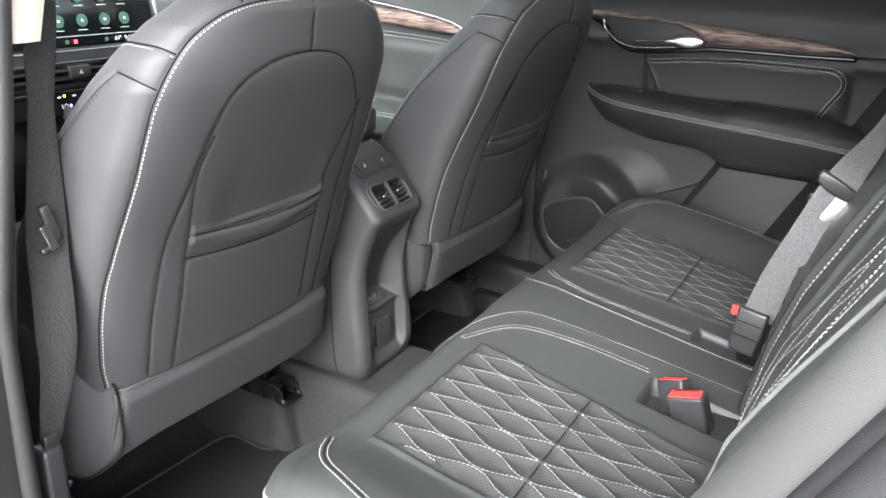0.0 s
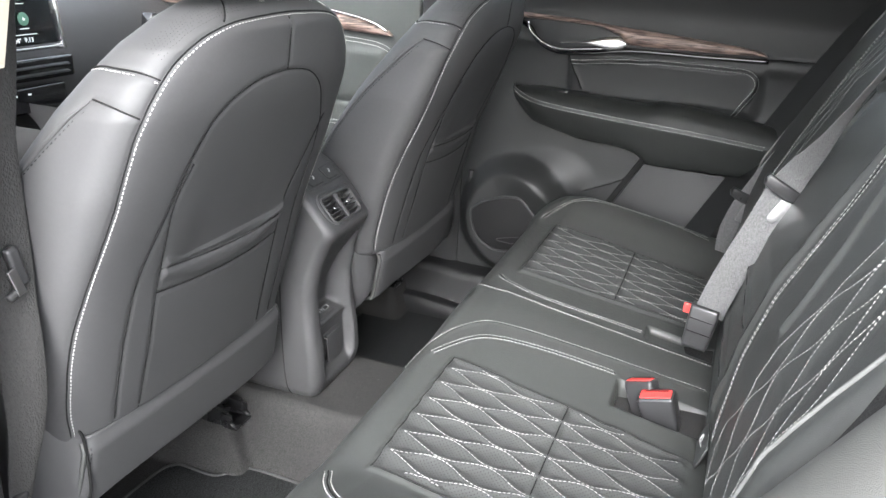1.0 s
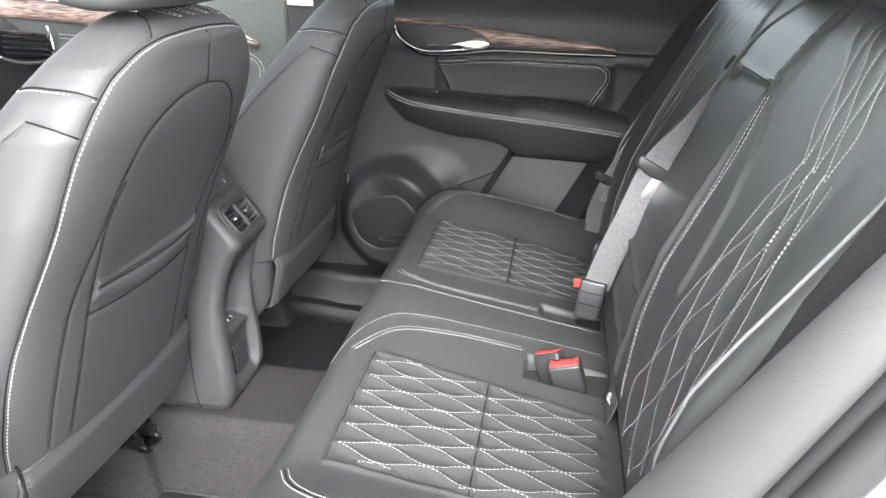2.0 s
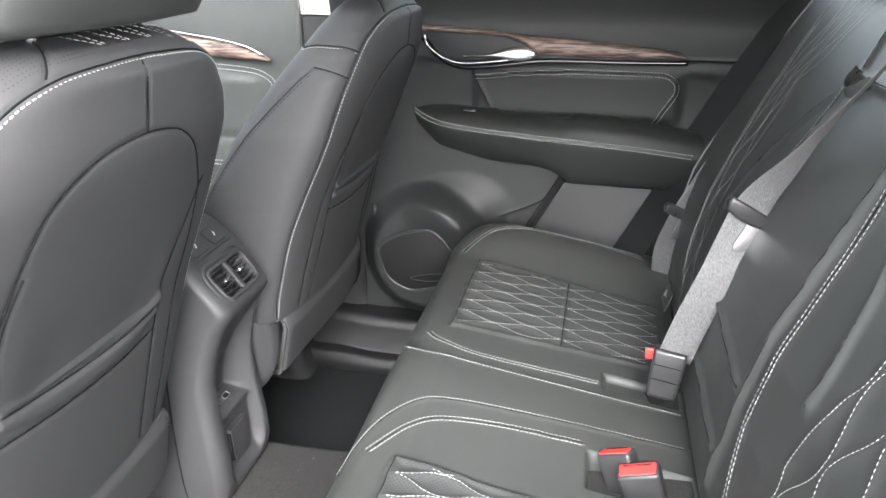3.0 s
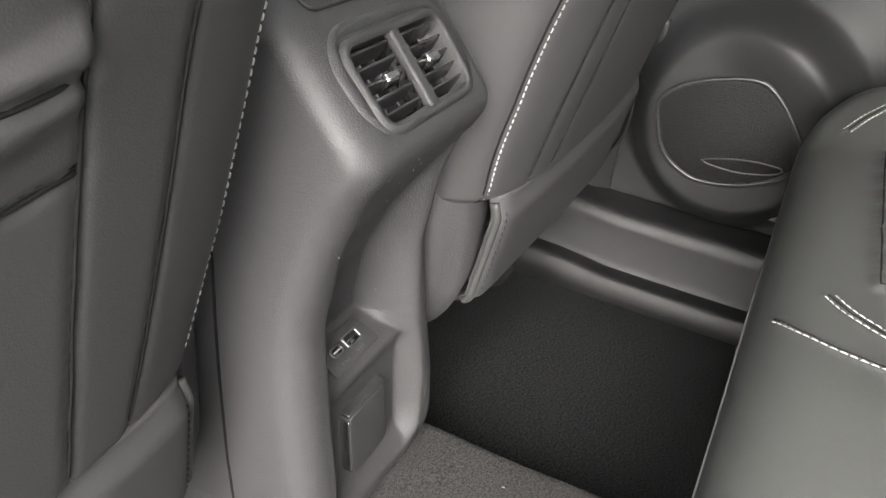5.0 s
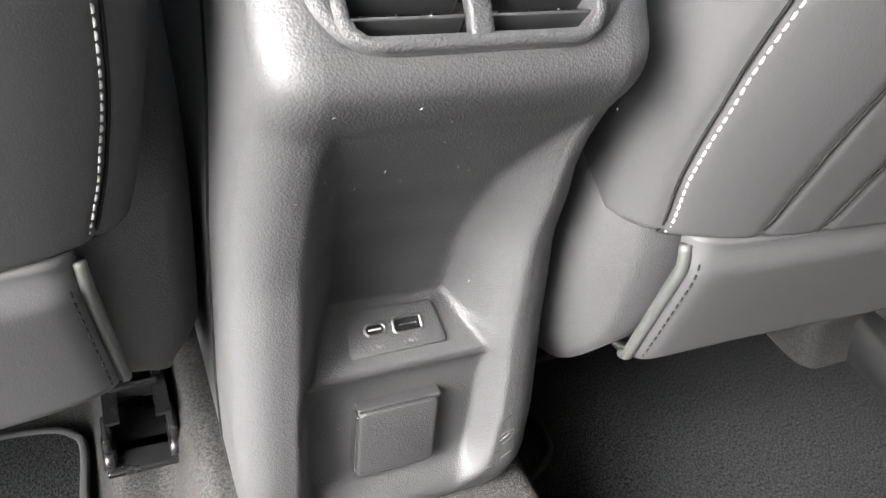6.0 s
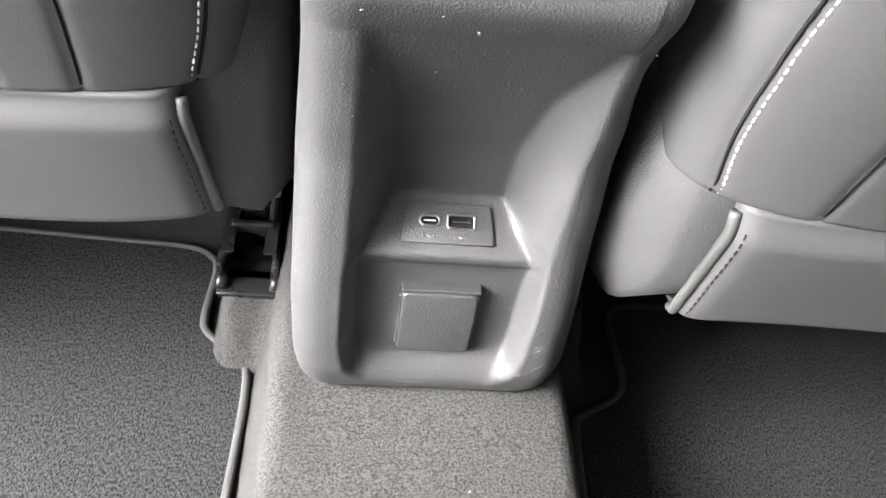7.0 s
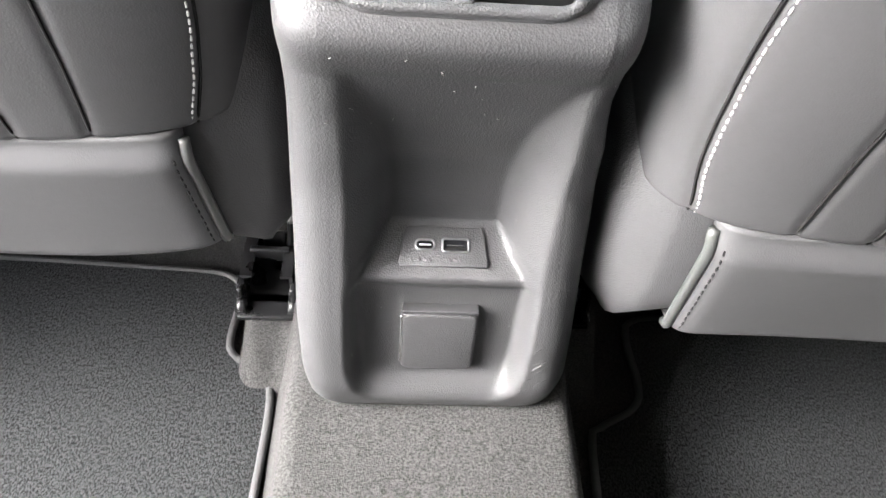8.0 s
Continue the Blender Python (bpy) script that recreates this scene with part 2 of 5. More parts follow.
def groove(geo, lines, depth=0.0025, width=0.004, power=2.0):
    """Presses lines into a surface."""
    v, f = geo
    v = np.array(v, float)
    n = normals(v, f)
    L = np.concatenate([np.asarray(l, float) for l in lines])
    d = np.full(len(v), 9.0)
    lo, hi = L.min(0) - width * 4, L.max(0) + width * 4
    idx = np.where(((v > lo) & (v < hi)).all(1))[0]
    for k in range(0, len(idx), 1500):
        c = idx[k:k + 1500]
        d[c] = np.sqrt(((v[c][:, None, :] - L[None]) ** 2).sum(2).min(1))
    v -= n * (depth * np.exp(-(d / width) ** power))[:, None]
    return v, f


def tube(pts, r, sides=8, closed=False, flat=None):
    p = np.asarray(pts, float)
    t = np.gradient(p, axis=0)
    if closed:
        t = np.roll(p, -1, 0) - np.roll(p, 1, 0)
    t /= np.maximum(np.linalg.norm(t, axis=1, keepdims=True), 1e-9)
    up = np.array((0.31, 0.17, 0.93))
    a = np.cross(t, up)
    bad = np.linalg.norm(a, axis=1) < 0.2
    a[bad] = np.cross(t[bad], (1.0, 0.1, 0.0))
    a /= np.linalg.norm(a, axis=1, keepdims=True)
    b = np.cross(t, a)
    rr = np.broadcast_to(np.asarray(r, float), (len(p),))
    loops = [[p[i] + rr[i] * (math.cos(w) * a[i] + math.sin(w) * b[i]) for w in np.linspace(0, 2 * math.pi, sides, endpoint=False)]
             for i in range(len(p))]
    if closed:
        v = np.concatenate([np.array(q) for q in loops])
        m, n = len(loops), sides
        f = []
        for j in range(m):
            for i in range(n):
                f.append((j * n + i, j * n + (i + 1) % n, ((j + 1) % m) * n + (i + 1) % n, ((j + 1) % m) * n + i))
        return v, f
    return loft(loops)


def even(P, rounds=6):
    """Evens out the small steps of a line laid on a surface."""
    P = np.asarray(P, float)
    for _ in range(rounds if len(P) > 12 else 0):
        P = np.concatenate([P[:1], 0.25 * P[:-2] + 0.5 * P[1:-1] + 0.25 * P[2:], P[-1:]])
    return P


def stitches(P, N, length=0.0052, gap=0.0016, r=0.0008, lift=0.0003, offset=0.0):
    """Single thread stitches along a line that lies on a surface."""
    P, N = np.asarray(P, float), np.asarray(N, float)
    P, N = even(P), even(N)
    N = N / np.maximum(np.linalg.norm(N, axis=1, keepdims=True), 1e-9)
    t = np.gradient(P, axis=0)
    t /= np.maximum(np.linalg.norm(t, axis=1, keepdims=True), 1e-9)
    side = np.cross(N, t)
    P = P + side * offset + N * lift
    s = np.concatenate([[0], np.cumsum(np.linalg.norm(np.diff(P, axis=0), axis=1))])
    vs, fs = [], []
    at = gap
    ring = [(1, 0), (0.5, 0.85), (-0.5, 0.85), (-1, 0), (0, -0.9)]
    while at + length < s[-1]:
        def point(q):
            return np.array([np.interp(q, s, P[:, k]) for k in range(3)])
        a, b = point(at), point(at + length)
        k = min(len(N) - 1, int(np.searchsorted(s, at + length / 2)))
        nn, sd = N[k], side[k]
        o = len(vs)
        for q, w, h in ((0.0, 0.45, -0.6), (0.22, 1.0, 0.1), (0.78, 1.0, 0.1), (1.0, 0.45, -0.6)):
            c = a + (b - a) * q + nn * r * h
            vs += [c + r * w * (x * sd + y * nn) for x, y in ring]
        for j in range(3):
            fs += [(o + j * 5 + i, o + j * 5 + (i + 1) % 5, o + j * 5 + 5 + (i + 1) % 5, o + j * 5 + 5 + i) for i in range(5)]
        fs += [tuple(o + i for i in range(5))[::-1], tuple(o + 15 + i for i in range(5))]
        at += length + gap
    if not vs:
        return np.zeros((0, 3)), []
    return np.array(vs), fs


def ss(a, b, x):
    t = np.clip((x - a) / (b - a), 0, 1)
    return t * t * (3 - 2 * t)


def bev_box(center, size, r=0.004, rot=None, seg=2):
    bm = bmesh.new()
    bmesh.ops.create_cube(bm, size=1.0)
    bmesh.ops.scale(bm, vec=size, verts=bm.verts)
    bmesh.ops.bevel(bm, geom=list(bm.edges), offset=min(r, min(size) * 0.45), segments=seg, profile=0.7, affect="EDGES")
    m = Matrix.Translation(center)
    if rot is not None:
        m = m @ Euler([radians(a) for a in rot]).to_matrix().to_4x4()
    bmesh.ops.transform(bm, matrix=m, verts=bm.verts)
    v = np.array([tuple(q.co) for q in bm.verts])
    bm.verts.index_update()
    f = [tuple(q.index for q in g.verts) for g in bm.faces]
    bm.free()
    return v, f


def resample(loop, n):
    p = np.asarray(loop, float)
    q = np.concatenate([p, p[:1]])
    s = np.concatenate([[0], np.cumsum(np.linalg.norm(np.diff(q, axis=0), axis=1))])
    t = np.linspace(0, s[-1], n, endpoint=False)
    return np.stack([np.interp(t, s, q[:, k]) for k in range(p.shape[1])], 1)


def slab(outline, frame, thick, r=0.002, steps=3):
    """A flat shape with rounded edges. outline: 2D points; frame: (origin, u, v, n)."""
    o, u, v, n = [np.asarray(a, float) for a in frame]
    p = np.asarray(outline, float)
    area = 0.5 * np.sum(p[:, 0] * np.roll(p[:, 1], -1) - np.roll(p[:, 0], -1) * p[:, 1])
    if area < 0:
        p = p[::-1]
    e = np.roll(p, -1, 0) - np.roll(p, 1, 0)
    e /= np.maximum(np.linalg.norm(e, axis=1, keepdims=True), 1e-9)
    inward = np.stack([-e[:, 1], e[:, 0]], 1)
    rows = [(p, 0.0)] + [(p + inward * (r * (1 - math.cos(k / steps * math.pi / 2))), thick - r + r * math.sin(k / steps * math.pi / 2)) for k in range(steps + 1)]
    L = [o + q[:, :1] * u + q[:, 1:] * v + h * n for q, h in rows]
    return loft(L)


def strap(line, width_dir, w, th=0.0014):
    """Belt webbing along a line; width_dir: one vector or one per point."""
    p = np.asarray(line, float)
    t = np.gradient(p, axis=0)
    t /= np.linalg.norm(t, axis=1, keepdims=True)
    wd = np.broadcast_to(np.asarray(width_dir, float), p.shape)
    wd = wd - t * (wd * t).sum(1, keepdims=True)
    wd = wd / np.linalg.norm(wd, axis=1, keepdims=True)
    n = np.cross(t, wd)
    ws = np.interp(np.linspace(0, 1, len(p)), np.linspace(0, 1, len(np.atleast_1d(w))), np.atleast_1d(w))
    loops = []
    for i in range(len(p)):
        prof = [(-1, 0), (-0.96, 0.8), (-0.5, 1), (0.5, 1), (0.96, 0.8), (1, 0), (0.96, -0.8), (0.5, -1), (-0.5, -1), (-0.96, -0.8)]
        loops.append([p[i] + wd[i] * (a * ws[i] / 2) + n[i] * (b * th / 2) for a, b in prof])
    return loft(loops)


def text_mesh(txt, size, frame, depth=0.0003):
    cu = bpy.data.curves.new("text", "FONT")
    cu.body, cu.size, cu.align_x, cu.align_y, cu.extrude = txt, size, "CENTER", "CENTER", depth
    tmp = bpy.data.objects.new("text", cu)
    scene.collection.objects.link(tmp)
    me = bpy.data.meshes.new_from_object(tmp.evaluated_get(bpy.context.evaluated_depsgraph_get()))
    o, u, v, n = [Vector(a) for a in frame]
    m = Matrix((u, v, n)).transposed().to_4x4()
    m.translation = o
    me.transform(m)
    bpy.data.objects.remove(tmp)
    bpy.data.curves.remove(cu)
    return me


def disc(p, n_, r, k=6):
    n_ = Vector(n_).normalized()
    u_ = n_.orthogonal().normalized()
    w_ = n_.cross(u_)
    c_ = Vector(p)
    return np.array([tuple(c_ + u_ * (r * math.cos(a)) + w_ * (r * math.sin(a))) for a in np.linspace(0, 2 * math.pi, k, endpoint=False)]), [tuple(range(k))]



# ---- car body round the cabin ----
def floor_z(x, y):
    """Carpeted floor: flat foot wells, a tunnel in the middle, rising to the sills."""
    ax = abs(x)
    z = 0.155 * (1 - ss(0.100, 0.138, ax)) if ax < 0.3 else 0.0
    z += 0.12 * ss(0.645, 0.69, ax)
    # kick-up under the front seats
    z += 0.10 * ss(0.30, 0.42, y) * ss(0.12, 0.2, ax) * (1 - ss(0.5, 0.6, ax))
    # mounds that carry the seat rails
    z = max(z, 0.103 * ss(0.092, 0.135, y) * (1 - ss(0.152, 0.178, ax)), 0.100 * ss(0.09, 0.14, y) * ss(0.525, 0.56, ax))
    z += 0.004 * noise.noise(Vector((x * 9, y * 9, 0.0)))
    return z


xs = np.linspace(-0.70, 0.70, 201)
ys = np.linspace(-0.60, 1.25, 200)
floor = solo("floor", grid(lambda x, y: (x, y, floor_z(x, y)), xs, ys), CARPET,
             "charcoal carpeted car floor with a raised centre tunnel", "floor", "structure")


def box(x0, x1, y0, y1, z0, z1, r=0.006):
    return bev_box(((x0 + x1) / 2, (y0 + y1) / 2, (z0 + z1) / 2), (x1 - x0, y1 - y0, z1 - z0), r)


# outer ground and the shell that closes the cabin
# ground colour is raised so it bounces light in through the open door
solo("ground", grid(lambda x, y: (x, y, -0.36), np.linspace(-400, 400, 9), np.linspace(-400, 400, 9)), BOUNCE_GROUND,
     "pale ground under the car, lightened to bounce light inside", "ground", "structure")
# headliner opening and its pane are added out of view, for light from above
solo("ceiling", join(box(-0.62, -0.30, -1.75, 0.75, 1.19, 1.24, 0.02), box(0.30, 0.62, -1.75, 0.75, 1.19, 1.24, 0.02), box(-0.30, 0.30, -1.75, -0.10, 1.19, 1.24, 0.02), box(-0.30, 0.30, 0.45, 0.75, 1.19, 1.24, 0.02)), HEADLINER, "cream cloth headliner", "headliner", "structure")
roof = solo("window_roof", box(-0.295, 0.295, -0.095, 0.445, 1.205, 1.209, 0.001), GLASS, "clear glass in an added, unseen roof opening that lets in skylight", "window", "structure")
roof.visible_shadow = False
solo("wall_rear", join(box(-0.78, 0.78, -1.95, -1.88, -0.2, 0.85), box(-0.78, 0.78, -1.92, -0.95, 0.20, 0.26)), PLASTIC_SOFT,
     "dark cargo area floor and tailgate trim", "wall", "structure")
solo("wall_front", box(-0.80, 0.80, 1.25, 1.32, -0.1, 0.72), PLASTIC_SOFT, "dark firewall carpet", "wall", "structure")

# body sides: right rocker, left sill, white painted jamb outside the left opening
right = solo("wall_right", join(box(0.75, 0.83, -1.95, 1.3, -0.15, 0.80), box(0.70, 0.78, -1.95, -0.84, 0.2, 0.86)),
             PAINT, "white painted right body side", "wall", "structure")
solo("wall_left", join(box(-0.83, -0.77, -1.95, -0.98, -0.15, 0.80), box(-0.83, -0.77, 0.14, 1.3, -0.15, 0.72)),
     PAINT, "white painted left body side", "wall", "structure")
solo("roof_rail", join(box(-0.72, -0.60, -1.8, 0.75, 1.14, 1.22, 0.03), box(0.60, 0.72, -1.8, 0.75, 1.14, 1.22, 0.03)), HEADLINER,
     "cream roof rails over the door openings", "roof rail", "structure")


def sill(sx, y0, y1, name):
    prof = [(0.598, 0.0), (0.602, 0.044), (0.610, 0.050), (0.630, 0.052), (0.635, 0.060), (0.638, 0.112), (0.643, 0.128), (0.655, 0.136), (0.705, 0.138), (0.72, 0.12), (0.76, 0.11), (0.775, 0.05), (0.775, -0.1), (0.64, -0.1)]
    loops = [[(sx * x, y, z + 0.012 * ss(-0.05, 0.08, y)) for x, z in prof] for y in np.linspace(y0, y1, 24)]
    return solo(name, loft(loops), SILL_PLASTIC, "black grained plastic door sill cover", "sill trim", "structure", auto=50)


sill(1, -0.62, 0.9, "trim_sill_right")
sill(-1, -0.62, 0.9, "trim_sill_left")


def pillar(sx, name_low, name_up):
    """B pillar: dark lower trim with a cream upper cover."""
    def sec(z, grow=0.0):
        if sx < 0:
            w, yc = 0.070, 0.070
            xi = float(np.interp(z, (0.1, 0.37, 0.50, 0.63, 0.745, 0.811, 0.812, 1.2), (0.712, 0.700, 0.683, 0.663, 0.648, 0.644, 0.606, 0.50)))
        else:
            w, yc = 0.072, 0.072
            xi = 0.685 - 0.10 * ss(0.75, 1.2, z)
        return [(sx * (xi + a), yc + b * w, z) for a, b in
                ((0.0, -0.6), (0.012, -0.92), (0.03, -1.0), (0.11, -1.02), (0.11, 1.0), (0.03, 1.0), (0.0, 0.7))]
    low = solo(name_low, loft([sec(z) for z in np.linspace(0.1, 0.81, 16)]), TRIM_DARK if sx < 0 else DOOR_PLASTIC, "dark grey lower door pillar trim", "pillar trim", "structure", auto=40)
    up = solo(name_up, loft([sec(z) for z in np.linspace(0.813, 1.2, 10)]), CREAM, "cream upper door pillar trim", "pillar trim", "structure", auto=40)
    return low, up


TRIM_DARK = mat("dark_grey_trim", (0.020, 0.020, 0.020), 0.6, spread=0.06, grain=0.35, grain_scale=900)
pillar(-1, "trim_pillar_left", "trim_pillar_left_upper")
pillar(1, "trim_pillar_right", "trim_pillar_right_upper")
# rubber seal along the rear edge of the left pillar and the rear edge of the door opening
line = smooth_line([(-0.712, 0.004, 0.10), (-0.708, 0.004, 0.5), (-0.697, 0.004, 0.60), (-0.672, 0.004, 0.74), (-0.656, 0.004, 0.85), (-0.63, 0.004, 1.0), (-0.58, 0.004, 1.17)], 0.02)
solo("trim_seal_front", join(tube(line, 0.011, 10), tube(line + np.array((-0.02, 0.006, 0)), 0.008, 8)), RUBBER, "black rubber door seal on the pillar", "door seal", "structure")

# left rear quarter: soft grey side bolster panel beside the backrest, seal and painted jamb
def quarter(u, v):
    # u: from the belt gap outwards to the door seal, v: upwards along the leaning opening
    z = 0.42 + 0.33 * v
    cx_, cy_ = -0.530 - 0.130 * v, -0.650 - 0.138 * v
    ex, ey, ez = -0.700 - 0.035 * v, -0.632 - 0.152 * v, z - 0.055
    if u < 0:
        return (cx_ + 0.10 * u, cy_ + 0.35 * u, z + 0.06 * u)
    r = 0.014 * (1 - math.exp(-u * 14))
    return (cx_ + (ex - cx_) * u, cy_ + (ey - cy_) * u + 0.055 * u * (1 - u), z + (ez - z) * u + r + 0.02 * u * (1 - u))


solo("trim_quarter_left", grid(quarter, np.concatenate([[-0.5, -0.25, -0.1, -0.03], np.linspace(0, 0.2, 12), np.linspace(0.25, 1, 16)]), np.linspace(-0.9, 1.6, 50)), TRIM_GREY, "smooth grey side trim beside the rear seat", "side trim", "structure")
edge = np.array([quarter(1.0, v) for v in np.linspace(-0.9, 1.6, 50)])
solo("trim_seal_rear", join(tube(edge + np.array((-0.008, -0.004, 0)), 0.011, 10), tube(edge + np.array((-0.030, -0.008, -0.008)), 0.016, 12)),
     RUBBER, "dark rubber door seal round the rear opening", "door seal", "structure")
solo("wall_jamb_left", grid(lambda u, v: (quarter(1.0, v)[0] - 0.03 - 0.16 * u, quarter(1.0, v)[1] - 0.012 + 0.05 * u ** 2 - 0.05 * u, quarter(1.0, v)[2] - 0.02 - 0.05 * u),
     np.linspace(0, 1, 14), np.linspace(-0.9, 1.6, 30)), PAINT, "glossy white painted door jamb", "door jamb", "structure")



# ---- front seats ----
def prof(z, zs, vs):
    # rounded over the break points
    return float(np.mean(np.interp(z + np.linspace(-0.024, 0.024, 9) * (1 - ss(0.80, 0.86, z)), zs, vs)))


ZB = (0.26, 0.375, 0.47, 0.57, 0.70, 0.79, 0.845, 0.868, 0.882)
YB = (0.046, 0.022, -0.003, -0.030, -0.085, -0.128, -0.140, -0.122, -0.085)
YF = (0.235, 0.222, 0.195, 0.155, 0.075, 0.010, -0.030, -0.050, -0.080)
ZA = (0.29, 0.37, 0.46, 0.57, 0.68, 0.765, 0.80, 0.83, 0.855, 0.872, 0.882)
HA = (0.228, 0.240, 0.251, 0.252, 0.243, 0.226, 0.208, 0.181, 0.140, 0.096, 0.03)


def superloop(a, y0, y1, n=4.2, m=300, crown=0.0):
    w = np.linspace(0, 2 * math.pi, 1200, endpoint=False)
    c, s = np.cos(w), np.sin(w)
    x = a * np.sign(c) * np.abs(c) ** (2 / n)
    y = (y0 + y1) / 2 + (y1 - y0) / 2 * np.sign(s) * np.abs(s) ** (2 / n)
    y -= crown * (1 - (x / max(a, 1e-6)) ** 2) * (s < 0)
    p = np.stack([x, y], 1)
    return resample(p, m)


def front_seat(name, cx, dy, label):
    seat = thing(name, (cx, 0.3 + dy, 0.0), label, "car seat", "front seats")

    def W(pts):
        return np.asarray(pts, float) + np.array((cx, dy, 0.0))

    # back: one closed upholstered body
    zz = np.concatenate([np.linspace(0.366, 0.78, 150), 0.78 + 0.102 * np.sin(np.linspace(0, 1, 76)[1:] * math.pi / 2)])
    loops = []
    for z in zz:
        a = float(np.interp(z, ZA, HA))
        yb, yf = prof(z, ZB, YB), prof(z, ZB, YF)
        tuck = 0.007 * (1 - ss(0.366, 0.375, z))
        a, yb = a - tuck, yb + tuck
        lp = superloop(a, yb, yf, 5.6 - 2.6 * ss(0.62, 0.84, z), 380, 0.012 * (1 - ss(0.75, 0.87, z)))
        loops.append(np.column_stack([lp, np.full(len(lp), z)]))
    geo = loft(loops)
    geo = (W(geo[0]), geo[1])
    tree = bvh(geo)
    fwd = (0, 1, 0)

    def on_back(pts, step=0.004):
        line = smooth_line([(x, -0.4, z) for x, z in pts], step)
        return lay(tree, W(line), fwd)

    def mirror(pts):
        return [(-x, z) for x, z in pts]
    half = [(-0.214, 0.371), (-0.219, 0.39), (-0.225, 0.42), (-0.229, 0.46), (-0.230, 0.52), (-0.2235, 0.58), (-0.215, 0.666), (-0.2085, 0.731), (-0.202, 0.765), (-0.185, 0.805), (-0.152, 0.834), (-0.108, 0.851), (-0.04, 0.857)]
    half = [(x - 0.004 if z < 0.80 else x, z) for x, z in half]
    main = half + mirror(half)[::-1]
    arch = [(-0.168, 0.371), (-0.172, 0.46), (-0.167, 0.56), (-0.150, 0.645), (-0.136, 0.71), (-0.116, 0.760), (-0.072, 0.786), (-0.02, 0.794), (0.02, 0.792), (0.058, 0.783),
            (0.095, 0.760), (0.126, 0.728), (0.147, 0.70), (0.165, 0.64), (0.171, 0.55), (0.171, 0.45), (0.167, 0.371)]
    inner_l = [(-0.130, 0.371), (-0.130, 0.456), (-0.132, 0.556), (-0.135, 0.60), (-0.142, 0.66), (-0.130, 0.705)]
    inner_r = [(0.130, 0.371), (0.127, 0.47), (0.126, 0.55), (0.125, 0.585), (0.121, 0.60), (0.135, 0.655), (0.151, 0.712)]
    mouth = [(-0.132, 0.574), (-0.05, 0.566), (0.04, 0.561), (0.125, 0.567)]
    band = [(-0.131, 0.541), (-0.05, 0.532), (0.04, 0.528), (0.126, 0.534)]
    stub = [(0.004, 0.856), (-0.003, 0.83), (-0.004, 0.794)]
    lines = {k: on_back(q) for k, q in dict(main=main, arch=arch, il=inner_l, ir=inner_r, mouth=mouth, band=band, stub=stub).items()}
    # side seams on both flanks
    flank = []
    for sx in (-1, 1):
        dark = near(tree, W(smooth_line([(sx * 0.206, -0.095, 0.768), (sx * 0.215, -0.072, 0.778), (sx * 0.219, -0.050, 0.785)])))
        light = near(tree, W(smooth_line([(sx * 0.185, -0.105, 0.802), (sx * 0.200, -0.06, 0.815), (sx * 0.19, -0.01, 0.822), (sx * 0.17, 0.0, 0.824)])))
        edge = near(tree, W(smooth_line([(sx * 0.219, -0.048, 0.783), (sx * 0.228, 0.0, 0.738), (sx * 0.233, 0.04, 0.695), (sx * 0.236, 0.08, 0.645), (sx * 0.242, 0.12, 0.592), (sx * 0.242, 0.15, 0.53), (sx * 0.236, 0.17, 0.45)])))
        flank.append((dark, light, edge))
    geo = groove(geo, [lines[k][0] for k in ("main", "arch", "il", "ir", "stub")] + [q[0] for fl in flank for q in fl], 0.0020, 0.0028)
    cap = near(tree, W(smooth_line([(-0.108, -0.133, 0.862), (-0.090, -0.115, 0.868), (-0.074, -0.095, 0.874), (-0.066, -0.072, 0.880), (-0.070, -0.045, 0.876)])))
    geo = groove(geo, [cap[0]], 0.0020, 0.0028)
    geo = groove(geo, [lines["mouth"][0]], 0.0045, 0.0038)
    geo = groove(geo, [lines["band"][0]], 0.0028, 0.003)
    # padded pocket lip and hollow above it
    v, f = geo
    xl, zl, yl = v[:, 0] - cx, v[:, 2], v[:, 1]
    rear = yl - dy < np.interp(zl, ZB, YB) + 0.03
    inside = rear & (np.abs(xl + 0.003) < 0.126)
    mid = 0.55 + 0.02 * (xl / 0.12) ** 2 - 0.0
    v[:, 1] -= np.where(inside, 0.005 * np.exp(-((zl - mid) / 0.013) ** 4), 0)
    inarch = rear & (np.abs(xl) < 0.12) & (zl > 0.575) & (zl < 0.78)
    v[:, 1] += np.where(inarch, 0.004 * (1 - ss(0.06, 0.12, np.abs(xl))) * np.exp(-((zl - 0.60) / 0.06) ** 2), 0)
    geo = (v, f)
    back = part("backrest", geo, LEATHER_BACK, seat)
    tree2 = bvh(geo)
    # thread
    th = []
    P, N = near(tree2, lines["main"][0], 0.0, None)
    N = lines["main"][1]
    th.append(stitches(P, N, 0.0040, 0.0014, 0.00068, 0.0011, -0.0040))
    part("contrast_stitching", join(*th), THREAD, back, "white contrast stitching along the edge seam")
    th = []
    for dark, light, edge in flank:
        th.append(stitches(near(tree2, light[0])[0], light[1], 0.0040, 0.0014, 0.00065, 0.0014, 0.004))
    th.append(stitches(near(tree2, lines["band"][0])[0], lines["band"][1], 0.004, 0.002, 0.0006, 0.0004, 0.003))
    part("shoulder_stitching", join(th[0], th[1]), THREAD, back, "white stitching across the shoulder panel")
    part("pocket_stitching", th[2], SEAM, back, "black thread under the pocket lip")
    seams = [tube(even(near(tree2, q[0], 0.0005)[0]), 0.0009, 5) for q in (*lines.values(), cap)] + [tube(even(near(tree2, x[0], 0.0010)[0], 3), 0.0010, 5) for fl in flank for x in fl[:2]]
